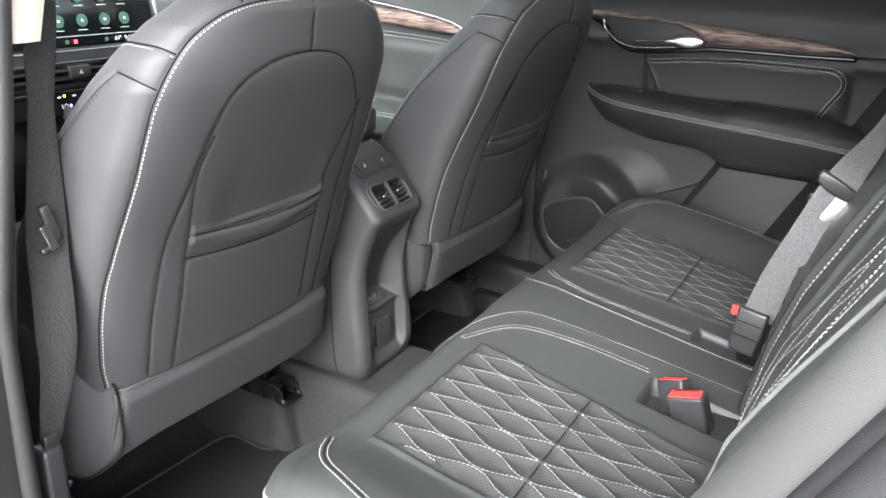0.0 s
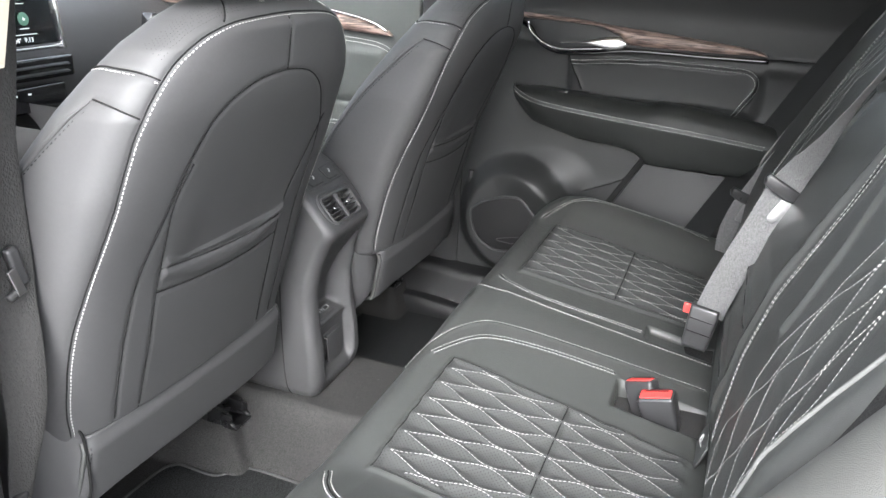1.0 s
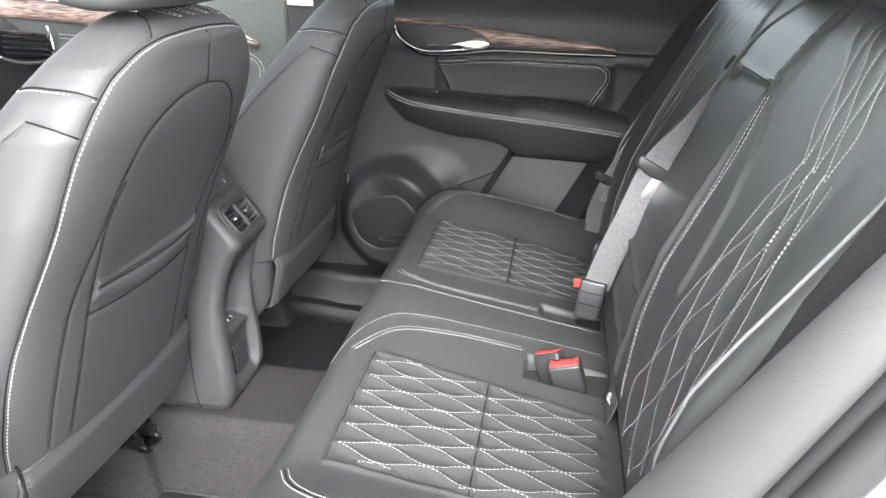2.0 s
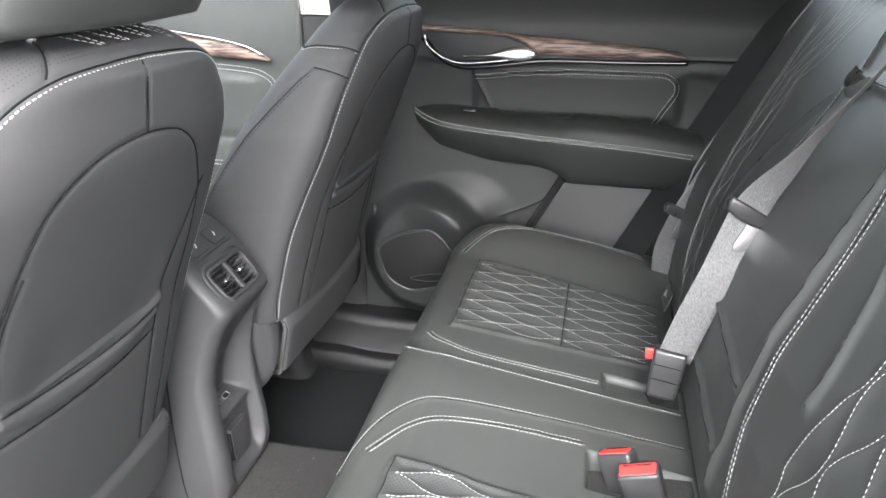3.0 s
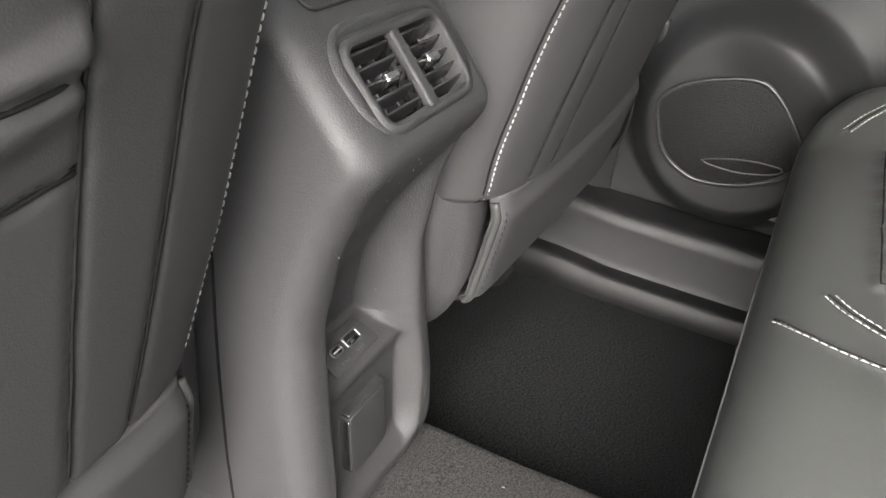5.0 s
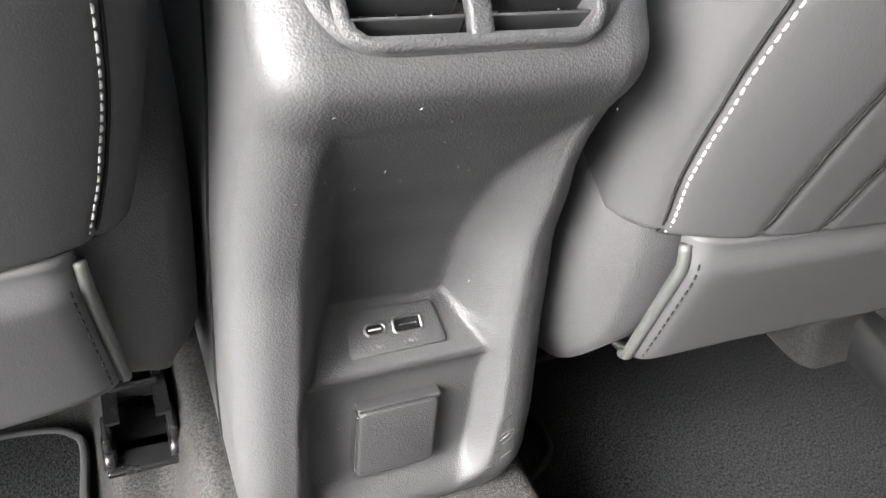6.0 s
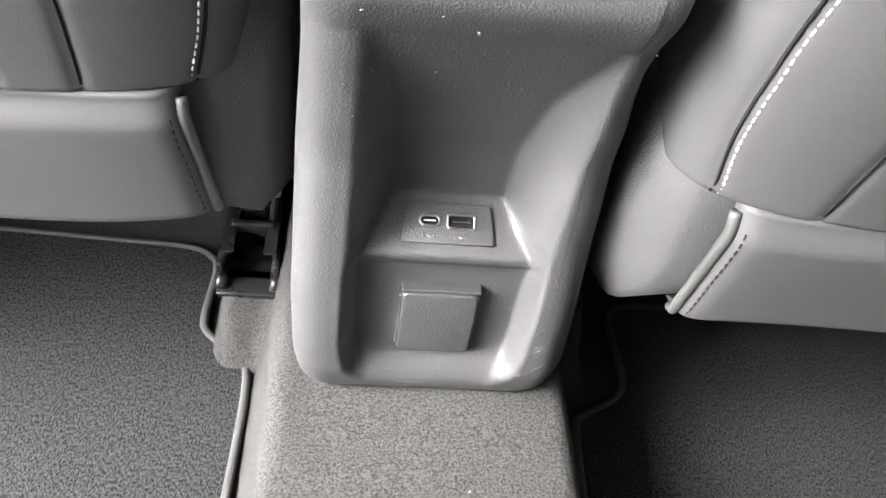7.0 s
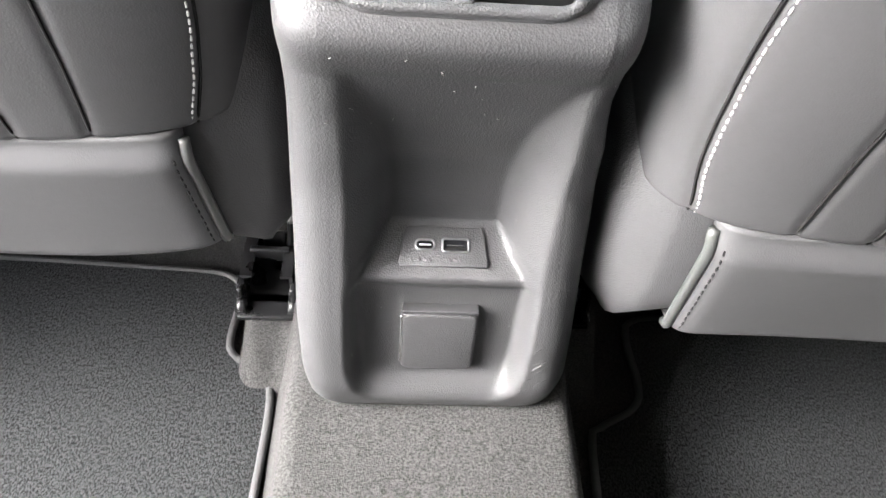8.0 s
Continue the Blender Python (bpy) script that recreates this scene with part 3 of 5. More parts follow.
    part("seam", join(*seams), SEAM, back, "dark sewn joint between the panels")
    for fl in flank:
        ln = even(near(tree2, fl[2][0], 0.0006)[0], 3)
        part("edge_piping", tube(ln, 0.0004 + 0.0020 * ss(0, 8, np.arange(len(ln))), 7), LEATHER_BACK, back, "rolled leather edge of the side panel")
    th = [stitches(near(tree2, fl[2][0])[0], fl[2][1], 0.0045, 0.0025, 0.0006, 0.0008, sg * 0.006) for fl, sg in zip(flank, (1, -1))]
    part("edge_stitching", join(*th), SEAM, back)

    # lower back panel that wraps under the seat
    loops = []
    for k, z in enumerate(np.linspace(0.0, 1.0, 36)):
        zz_ = 0.262 + 0.111 * z
        roll = 0.014 * (1 - ss(0.0, 0.14, z)) ** 2 + 0.008 * ss(0.80, 1.0, z)
        y0 = prof(zz_, ZB, YB) - 0.003 + roll
        loops.append((zz_, y0, roll))
    def flap(u, w):
        zz_, y0, roll = loops[w]
        a = (0.221 - 0.012 * w / 35 if cx < 0 else 0.198 + 0.006 * w / 35) - (roll * 0.2 if w < 12 else 0.0)
        q = 2 * u - 1
        x = a * math.sin(min(1, abs(q) / 0.98) * math.pi / 2) ** 0.75 * math.copysign(1, q) if q else 0.0
        y = y0 - 0.012 * (1 - q * q) + 0.009 * max(0.0, (abs(q) - 0.70) / 0.30) ** 2
        sag = 0.008 * math.sin(q * 5.0) * (1 - w / 35) * 0.5
        return (x, y, zz_ - sag)
    g = grid(flap, np.linspace(0, 1, 90), range(36))
    lower = part("lower_back_panel", (W(g[0]), g[1]), LEATHER_BACK, seat, "charcoal leather panel at the foot of the backrest")
    lower.modifiers.new("thick", "SOLIDIFY").thickness = 0.006
    for sx in (-1, 1):
        i = 2 if sx < 0 else 87
        ln = W(g[0]).reshape(36, 90, 3)[2:34, i]
        part("panel_piping", tube(ln + np.array((sx * 0.001, -0.002, 0)), 0.0035, 8), LEATHER, lower, "rolled piping at the panel edge")
        tr = bvh((W(g[0]), g[1]))
        j = 8 if sx < 0 else 81
        ln = W(g[0]).reshape(36, 90, 3)[2:33, j]
        P, N = near(tr, ln, 0, (0, -1, 0))
        part("panel_stitching", stitches(P, N, 0.004, 0.0025, 0.0006, 0.0006), SEAM, lower, "black thread near the panel edge")

    # plastic side covers of the seat base
    for sx in (-1, 1):
        def cover(u, w):
            ang = u * 2 * math.pi
            yy = (0.212 if sx == math.copysign(1, cx) else 0.219) + (0.187 if sx == math.copysign(1, cx) else 0.178) * math.copysign(abs(math.cos(ang)) ** 0.45, math.cos(ang)) * w
            zz_ = 0.335 + (0.104 if math.sin(ang) < 0 else (0.088 if cx < 0 else 0.070) + 0.06 * ss(0.04, 0.20, yy)) * math.copysign(abs(math.sin(ang)) ** 0.6, math.sin(ang)) * w - 0.05 * (yy - 0.1)
            x = 0.222 + (0.046 if cx < 0 else 0.028) * ss(0.024, 0.068, yy) * (1 - 0.25 * w ** 4) - 0.012 * ss(0.85, 1.0, w)
            return (sx * x, yy, zz_)
        g = grid(cover, np.linspace(0, 1, 48, endpoint=False), [0.02, 0.2, 0.4, 0.6, 0.75, 0.85, 0.92, 0.97, 1.0], True)
        rim = [(p[0] - sx * 0.040, p[1] + 0.006, p[2]) for p in g[0][-48:]]
        g = (np.concatenate([g[0], rim]), g[1] + [(len(g[0]) - 48 + i, len(g[0]) - 48 + (i + 1) % 48, len(g[0]) + (i + 1) % 48, len(g[0]) + i) for i in range(48)] + [tuple(range(48))[::-1]])
        cov = part("side_cover", (W(g[0]), g[1]), PLASTIC, seat, "grained black plastic side cover")
        crest = np.asarray(g[0][-96:-48])
        if sx == math.copysign(1, cx):
            part("cover_joint", tube(W(crest) + np.array((sx * 0.001, -0.0015, 0)), 0.0020, 5, True), SEAM, cov, "dark gap round the side cover")

    # cushion
    def cushion(u, w):
        y = 0.10 + 0.50 * w
        a = 0.232 * (1 - 0.12 * ss(0.85, 1, w))
        ang = math.pi * u
        x = a * math.copysign(abs(math.cos(ang)) ** 0.35, math.cos(ang))
        z = 0.30 + (0.095 + 0.03 * w + 0.02 * abs(x / a) ** 4) * abs(math.sin(ang)) ** 0.4 * (1 - ss(0.92, 1.02, w) * 0.8)
        return (x, y, z)
    g = grid(cushion, np.linspace(0, 1, 40), np.linspace(0, 1, 30))
    cu = part("cushion", (W(g[0]), g[1]), LEATHER, seat)
    cu.modifiers.new("thick", "SOLIDIFY").thickness = 0.01
    part("seat_pan", bev_box((cx, 0.35 + dy, 0.27), (0.40, 0.50, 0.07), 0.02), PLASTIC_SOFT, seat, "dark metal seat pan")

    # rails with bolts
    for sx in (-1, 1):
        xr = cx + sx * 0.222
        dyr = dy + (0.10 if cx > 0 else 0.0)
        y0 = 0.128 + (dyr if cx < 0 else 0.0)
        chan = [(-0.022, 0.036), (-0.022, 0.0), (0.022, 0.0), (0.022, 0.036), (0.012, 0.036), (0.012, 0.033), (0.019, 0.033), (0.019, 0.003), (-0.019, 0.003), (-0.019, 0.033), (-0.012, 0.033), (-0.012, 0.036)]
        loops = [[(xr + a, y, 0.106 + b) for a, b in chan] for y in np.linspace(y0, 0.64 + dy, 3)]
        r = part("seat_rail", loft(loops), STEEL, seat, "black steel seat rail", auto=30)
        part("upper_rail", join(bev_box((xr, 0.41 + dy, 0.128), (0.022, 0.46, 0.030), 0.005), bev_box((xr, 0.44 + dy, 0.165), (0.004, 0.36, 0.060), 0.001),
             bev_box((xr + 0.004, 0.42 + dy, 0.215), (0.026, 0.34, 0.050), 0.006)), STEEL, r)
        part("rail_foot", join(bev_box((xr, y0 - 0.004, 0.1065), (0.050, 0.028, 0.005), 0.002), bev_box((xr - 0.0225, y0 + 0.004, 0.120), (0.005, 0.024, 0.026), 0.002),
             bev_box((xr + 0.0225, y0 + 0.004, 0.120), (0.005, 0.024, 0.026), 0.002), bev_box((xr, y0 + 0.030, 0.138), (0.034, 0.006, 0.014), 0.002),
             tube([(xr - 0.022, y0 - 0.014, 0.110), (xr - 0.022, y0 - 0.006, 0.114), (xr - 0.022, y0 + 0.010, 0.116)], 0.005, 8),
             tube([(xr + 0.022, y0 - 0.014, 0.110), (xr + 0.022, y0 - 0.006, 0.114), (xr + 0.022, y0 + 0.010, 0.116)], 0.005, 8)), STEEL, r)
        # adjuster: toothed plate, link rod and pivots
        part("adjuster", join(bev_box((xr + 0.010, y0 + 0.080, 0.190), (0.004, 0.030, 0.110), 0.0015, (-14, 0, 0)), bev_box((xr - 0.006, y0 + 0.055, 0.158), (0.010, 0.012, 0.036), 0.003, (-25, 0, 0)),
             tube([(xr + 0.016, y0 + 0.034, 0.135), (xr + 0.017, y0 + 0.060, 0.175), (xr + 0.018, y0 + 0.090, 0.235)], 0.0032, 8),
             *[bev_box((xr + 0.006, y0 + 0.050 + 0.010 * k, 0.150 + 0.022 * k), (0.016, 0.006, 0.006), 0.001, (30, 0, 0)) for k in range(4)]), STEEL, r, "black steel adjuster linkage")
        for yy, zz_ in ((y0 + 0.048, 0.168), (y0 + 0.072, 0.206)):
            part("bolt", tube([(xr + 0.004, yy, zz_), (xr + 0.016, yy, zz_), (xr + 0.0165, yy, zz_), (xr + 0.022, yy, zz_)], (0.0045, 0.0045, 0.0085, 0.0075), 10), ZINC, r, "zinc bolt head")

    # headrest
    hl = []
    for z in np.linspace(-1, 1, 30):
        k = (1 - abs(z) ** 6.0) ** (1 / 6.0)
        lp = superloop(0.150 * (0.80 + 0.20 * k), -0.066 * (0.45 + 0.55 * k), 0.050 * (0.45 + 0.55 * k), 3.6, 90)
        c = 0.972 + 0.094 * z
        hl.append(np.column_stack([lp[:, 0], lp[:, 1] - 0.092 + 0.05 * -z * 0.4, np.full(len(lp), c)]))
    g = loft(hl)
    hr = part("headrest", (W(g[0]), g[1]), LEATHER, seat, "padded charcoal leather headrest")
    for sx in (-1, 1):
        part("post", tube(W([(sx * 0.07, -0.085, 0.85), (sx * 0.07, -0.09, 0.88), (sx * 0.07, -0.093, 0.93)]), 0.006, 10), CHROME, hr, "steel headrest post")
    # quilted insert lines on the top of the backrest, under the headrest
    th = []
    for k in range(-1, 4):
        x0 = 0.034 * k + 0.006
        for lead in (0.030, 0.012):
            ln = smooth_line([(x0, -0.121, 1.0), (x0 - 0.25 * lead, -0.114, 1.0), (x0 - 0.7 * lead, -0.100, 1.0), (x0 - lead, -0.078, 1.0)], 0.003)
            P, N = lay(tree2, W(ln + np.array((0.004 if lead < 0.02 else 0.0, 0, 0))), (0, 0, -1))
            th.append(stitches(P, N, 0.0042, 0.0014, 0.00045, 0.0004))
    part("top_stitching", join(*th), THREAD, back, "white quilting on the upper edge")
    # perforations in the shoulder leather
    rng = random.Random(7)
    m_ = lines["main"][0]
    m_ = m_[m_[:, 2] > 0.815]
    dots = []
    for r_ in range(7):
        for i_ in range(len(m_)):
            for half_ in (0.0, 0.5):
                q_ = m_[i_] * (1 - half_) + m_[min(i_ + 1, len(m_) - 1)] * half_
                if (2 * i_ + int(2 * half_) + r_) % 2 == 0 and rng.random() > 0.02 * r_ ** 1.5 and q_[0] - cx < -0.045:
                    dots.append(q_ + np.array((0, 0.011 + 0.0034 * r_, 0.004 + 0.0015 * r_)))
    P, N = near(tree2, np.array(dots), 0.0002)
    part("perforation", join(*[disc(p, n_, 0.00045) for p, n_ in zip(P, N)]), SEAM, back, "fine perforations in the shoulder leather")
    return seat


front_seat("front_car_seat", -0.358, 0.0, "charcoal leather front seat with white stitching and map pocket")
front_seat("front_car_seat", 0.340, -0.055, "charcoal leather front seat beside the centre console")



# ---- rear bench ----
QX0, QP = 0.197, 0.0425


def bench_top(x, y):
    z = 0.365 + 0.18 * (y + 0.31)
    if y > -0.31:
        z = 0.365 + 0.02 * (y + 0.31) - 0.9 * (y + 0.31) ** 2
    ax = abs(x - 0.0)
    z += 0.045 * ss(0.45, 0.60, ax) * (0.45 + 0.55 * ss(-0.24, -0.36, y))
    z += 0.006 * math.exp(-((x - 0.02) / 0.10) ** 2)
    z -= 0.03 * ss(0.60, 0.69, ax)
    return z


def bench(u, w):
    """u: across; w: 0 at the foot of the front face, 1 at the rear."""
    x = u
    ax = abs(x)
    front = -0.214 - 0.06 * ss(0.50, 0.68, ax) ** 1.5
    if w < 0.3:
        q = w / 0.3
        z = 0.06 + 0.235 * q
        y = front - 0.06 + 0.05 * q
    elif w < 0.45:
        q = (w - 0.3) / 0.15 * math.pi / 2
        r = 0.055
        zt = bench_top(x, front - r)
        y = front - r + r * math.cos(q) - 0.012 * (1 - math.sin(q))
        z = zt - r * 1.05 + r * 1.05 * math.sin(q)
    else:
        q = (w - 0.45) / 0.55
        y = front - 0.055 + (-0.70 - front + 0.055) * q
        z = bench_top(x, y)
    # side roll-off
    k = ss(0.645, 0.70, ax)
    z -= 0.12 * k ** 2
    x = math.copysign(min(ax, 0.655 + 0.3 * (ax - 0.655)), x) if ax > 0.655 else x
    return (x, y, z)


bench_thing = thing("rear_bench_seat", (0, -0.55, 0.0), "charcoal leather rear bench seat with white lozenge quilting", "car seat")
us = np.concatenate([np.linspace(-0.70, -0.48, 56)[:-1], np.linspace(-0.48, 0.48, 321), np.linspace(0.48, 0.70, 56)[1:]])
wsq = np.concatenate([np.linspace(0, 0.3, 20)[:-1], np.linspace(0.3, 0.45, 26)[:-1], np.linspace(0.45, 1.0, 150)])
geo = grid(bench, us, wsq)
tree = bvh(geo)
DOWN = (0, 0, -1)


def on_bench(pts, step=0.004):
    return lay(tree, smooth_line([(x, y, 0.6) for x, y in pts], step), DOWN)


def quilt_lines(sx, flip=False):
    """Ogee lattice: neighbouring threads touch at staggered points."""
    out = []
    L, y0 = 0.0567, -0.305
    for j in range(-1, 14):
        xc = QX0 + QP * (j / 2 + 0.25) - QP / 2 * 0
        cur, run = [], []
        for y in np.arange(y0, y0 - 0.335, -0.004):
            x = xc - sx * (-1) ** j * (QP / 4) * math.cos(math.pi * (y0 - y) / L)
            lo = 0.190 + 0.02 * (y0 - y) / 0.34
            hi = 0.462 - 0.015 * (y0 - y) / 0.34
            if lo < x < hi:
                run.append((sx * x, y))
            elif run:
                cur.append(run)
                run = []
        if run:
            cur.append(run)
        out += [c for c in cur if len(c) > 5]
    return out


seam_defs = {
    "dl": [(-0.178, -0.262), (-0.150, -0.277), (-0.115, -0.300), (-0.085, -0.338), (-0.066, -0.42), (-0.058, -0.522)],
    "sl": [(-0.213, -0.236), (-0.148, -0.246), (-0.078, -0.280), (-0.042, -0.333), (-0.024, -0.47), (-0.012, -0.66)],
    "dr": [(0.150, -0.268), (0.130, -0.285), (0.110, -0.318), (0.103, -0.37), (0.110, -0.50), (0.112, -0.54)],
    "sr": [(0.112, -0.240), (0.092, -0.256), (0.078, -0.288), (0.074, -0.363), (0.076, -0.541), (0.080, -0.66)],
}
for sx, tag in ((-1, "l"), (1, "r")):
    seam_defs["o" + tag] = [(sx * 0.50, -0.262), (sx * 0.535, -0.28), (sx * 0.575, -0.32), (sx * 0.60, -0.40), (sx * 0.605, -0.52), (sx * 0.585, -0.62)]
    seam_defs["qf" + tag] = [(sx * 0.185, -0.300), (sx * 0.32, -0.299), (sx * 0.470, -0.301)]
    seam_defs["qm" + tag] = [(sx * 0.197, -0.475), (sx * 0.33, -0.4755), (sx * 0.465, -0.476)]
    seam_defs["qi" + tag] = [(sx * 0.186, -0.300), (sx * 0.194, -0.42), (sx * 0.204, -0.56), (sx * 0.210, -0.645)]
    seam_defs["qo" + tag] = [(sx * 0.470, -0.301), (sx * 0.468, -0.42), (sx * 0.458, -0.56), (sx * 0.450, -0.645)]
bl = {k: on_bench(p) for k, p in seam_defs.items()}
ql = [lay(tree, [(x, y, 0.6) for x, y in run], DOWN) for sx in (-1, 1) for run in quilt_lines(sx)]
geo = groove(geo, [q[0] for q in ql], 0.0052, 0.0078, 1.35)
geo = groove(geo, [bl[k][0] for k in bl if k[:2] in ("qm", "qf", "qi", "qo")], 0.004, 0.005)
geo = groove(geo, [bl[k][0] for k in ("dl", "sl", "dr", "sr", "ol", "or")], 0.0022, 0.0032)
# wells for the buckles
v, f = geo


def well(v, x0, x1, y0, y1, deep):
    k = ss(x0 - 0.004, x0 + 0.004, v[:, 0]) * (1 - ss(x1 - 0.004, x1 + 0.004, v[:, 0])) * ss(y0 - 0.004, y0 + 0.004, v[:, 1]) * (1 - ss(y1 - 0.004, y1 + 0.004, v[:, 1]))
    v[:, 2] -= deep * k * (v[:, 2] > 0.25)


well(v, -0.140, -0.070, -0.66, -0.530, 0.05)
well(v, 0.098, 0.150, -0.66, -0.548, 0.012)
geo = (v, f)
cush = part("cushion", geo, LEATHER, bench_thing)
tree2 = bvh(geo)
cush.data.materials.append(QUILT)
cen = np.array([geo[0][list(g)].mean(0) for g in geo[1]])
ax_ = np.abs(cen[:, 0])
punched = (ax_ > 0.188) & (ax_ < 0.466) & (cen[:, 1] < -0.301) & (cen[:, 1] > -0.645) & (cen[:, 2] > 0.29)
cush.data.polygons.foreach_set("material_index", punched.astype(np.int32))
th = []
for P, N in ql:
    th.append(stitches(near(tree2, P)[0], N, 0.0044, 0.0014, 0.00048, 0.0005))
part("quilt_stitching", join(*th), THREAD, cush, "white lozenge quilting thread")
th = []
for k in ("dl", "dr", "ol", "or"):
    P, N = near(tree2, bl[k][0])[0], bl[k][1]
    th += [stitches(P, N, 0.0046, 0.0014, 0.00055, 0.0005, 0.0042), stitches(P, N, 0.0046, 0.0014, 0.00055, 0.0005, -0.0042)]
for k, o in (("sl", 0.003), ("sr", -0.003)):
    P, N = near(tree2, bl[k][0])[0], bl[k][1]
    th.append(stitches(P, N, 0.0046, 0.0014, 0.00055, 0.0005, o))
part("seam_stitching", join(*th), THREAD, cush, "white twin stitching along the seat seams")
part("seam", join(*[tube(even(near(tree2, bl[k][0])[0]), 0.0009, 5) for k in bl]), SEAM, cush, "dark sewn joint between cushion panels")
# piping round the outer edges and along the front lip
for sx in (-1, 1):
    ln = smooth_line([(sx * 0.46, -0.228, 0.295), (sx * 0.545, -0.240, 0.335), (sx * 0.60, -0.268, 0.362), (sx * 0.645, -0.32, 0.378), (sx * 0.665, -0.42, 0.372), (sx * 0.66, -0.54, 0.352), (sx * 0.625, -0.64, 0.338), (sx * 0.56, -0.672, 0.335)], 0.006)
    part("piping", tube(near(tree2, ln, 0.0015)[0], 0.0032, 8), PIPING, cush, "light grey piping round the cushion edge")
ln = smooth_line([(-0.46, -0.215, 0.297), (-0.2, -0.210, 0.310), (0.0, -0.210, 0.313), (0.2, -0.210, 0.310), (0.46, -0.215, 0.297)], 0.01)
part("piping", tube(near(tree2, ln, 0.0015)[0], 0.003, 8), PIPING, cush, "light grey piping under the front lip")
part("base", box(-0.62, 0.62, -0.72, -0.27, -0.0, 0.30), CARPET, bench_thing, "dark carpeted bench base")


# ---- rear backrest ----
def back_y(z):
    return float(np.interp(z, (0.24, 0.33, 0.38, 0.41, 0.47, 0.553, 0.627, 0.70, 0.782, 0.87, 0.95), (-0.700, -0.668, -0.672, -0.678, -0.688, -0.711, -0.745, -0.782, -0.824, -0.870, -0.93)))


def back_surf(x, z):
    ax = abs(x)
    y = back_y(z)
    y += 0.014 * ss(0.44, 0.56, ax) * ss(0.36, 0.5, z) * (1 - 0.5 * ss(0.75, 0.92, z))      # side bolsters
    edge_ = float(np.interp(z, (0.30, 0.42, 0.75, 0.92), (0.480, 0.512, 0.598, 0.606))) if x < 0 else 0.572
    y -= 0.10 * ss(edge_, edge_ + 0.06, ax)
    y += 0.006 * (1 - ss(0.13, 0.17, ax))
    y -= 0.06 * ss(0.90, 0.95, z) ** 2
    return (x, y, z)


us = np.linspace(-0.645, 0.645, 300)
zs_ = np.linspace(0.24, 0.95, 185)
geo = grid(back_surf, us, zs_)
tree = bvh(geo)
BACK = (0, -1, 0)


def on_rear(pts, step=0.004):
    return lay(tree, smooth_line([(x, -0.3, z) for x, z in pts], step), BACK)


rd = {}
for sx, tag in ((-1, "l"), (1, "r")):
    rd["ds" + tag] = [(sx * 0.135, 0.784), (sx * 0.165, 0.682), (sx * 0.182, 0.583), (sx * 0.190, 0.48), (sx * 0.205, 0.417), (sx * 0.235, 0.36)]
    if sx > 0:
        rd["dor"] = [(0.470, 0.86), (0.468, 0.79), (0.460, 0.69), (0.430, 0.58), (0.400, 0.455), (0.385, 0.41)]
    rd["gap" + tag] = [(sx * 0.155, 0.772), (sx * 0.205, 0.735), (sx * 0.262, 0.66), (sx * 0.288, 0.60), (sx * 0.295, 0.56)]
rd["arm"] = [(-0.130, 0.802), (-0.05, 0.797), (0.05, 0.797), (0.130, 0.802)]
rd["armb"] = [(-0.143, 0.484), (0.0, 0.492), (0.142, 0.500)]
rd["armc"] = [(-0.140, 0.398), (0.0, 0.403), (0.140, 0.408)]
rd["headl"] = [(-0.118, 0.805), (-0.135, 0.85), (-0.15, 0.90)]
rd["headr"] = [(0.118, 0.805), (0.135, 0.85), (0.15, 0.90)]
rd["armv1"] = [(-0.122, 0.800), (-0.135, 0.70), (-0.148, 0.58), (-0.15, 0.46), (-0.145, 0.36)]
rd["armv2"] = [(0.122, 0.800), (0.135, 0.70), (0.148, 0.58), (0.15, 0.46), (0.145, 0.36)]
rl = {k: on_rear(p) for k, p in rd.items()}
wave = []
for sx in (-1, 1):
    for j in range(7):
        p = []
        for z in np.linspace(0.345, 0.755, 80):
            f_ = (z - 0.345) / 0.41
            gap_ = 0.046 * (1 - f_) + 0.020 * f_
            x = (0.285 + 0.045 * j) * (1 - f_) + (0.360 + 0.017 * j) * f_ + 0.035 * math.sin(math.pi * f_) * (j / 6)
            x += gap_ / 2 * 0.95 * (-1) ** j * math.cos((z - 0.345) / 0.068 * math.pi)
            left = np.interp(z, (0.43, 0.44, 0.52, 0.57, 0.60, 0.74), (0.25, 0.26, 0.32, 0.332, 0.338, 0.35))
            right = np.interp(z, (0.345, 0.42, 0.55, 0.65, 0.70, 0.76), (0.40, 0.50, 0.545, 0.535, 0.515, 0.47) if sx < 0 else (0.36, 0.375, 0.405, 0.43, 0.445, 0.45))
            if left < x < right:
                p.append((sx * x, z))
        if len(p) > 5:
            wave.append(on_rear(p, 0.004))
    for j in range(6):
        p = []
        for z in np.linspace(0.748, 0.885, 34):
            f_ = (z - 0.748) / 0.137
            x = (0.365 + 0.018 * j) * (1 - f_) + (0.245 + 0.030 * j) * f_
            x += 0.007 * (-1) ** j * math.cos(f_ * 3 * math.pi)
            p.append((sx * x, z))
        wave.append(on_rear(p, 0.004))
geo = groove(geo, [rl[k][0] for k in ("arm", "armb", "armc", "armv1", "armv2", "gapl", "gapr", "headl", "headr")], 0.006, 0.006)
geo = groove(geo, [rl[k][0] for k in ("dsl", "dsr", "dor")], 0.0025, 0.004)
geo = groove(geo, [w[0] for w in wave], 0.002, 0.006, 1.4)
bk = part("backrest", geo, LEATHER, bench_thing)
bk.modifiers.new("thick", "SOLIDIFY").thickness = -0.02
tree2 = bvh(geo)
th = []
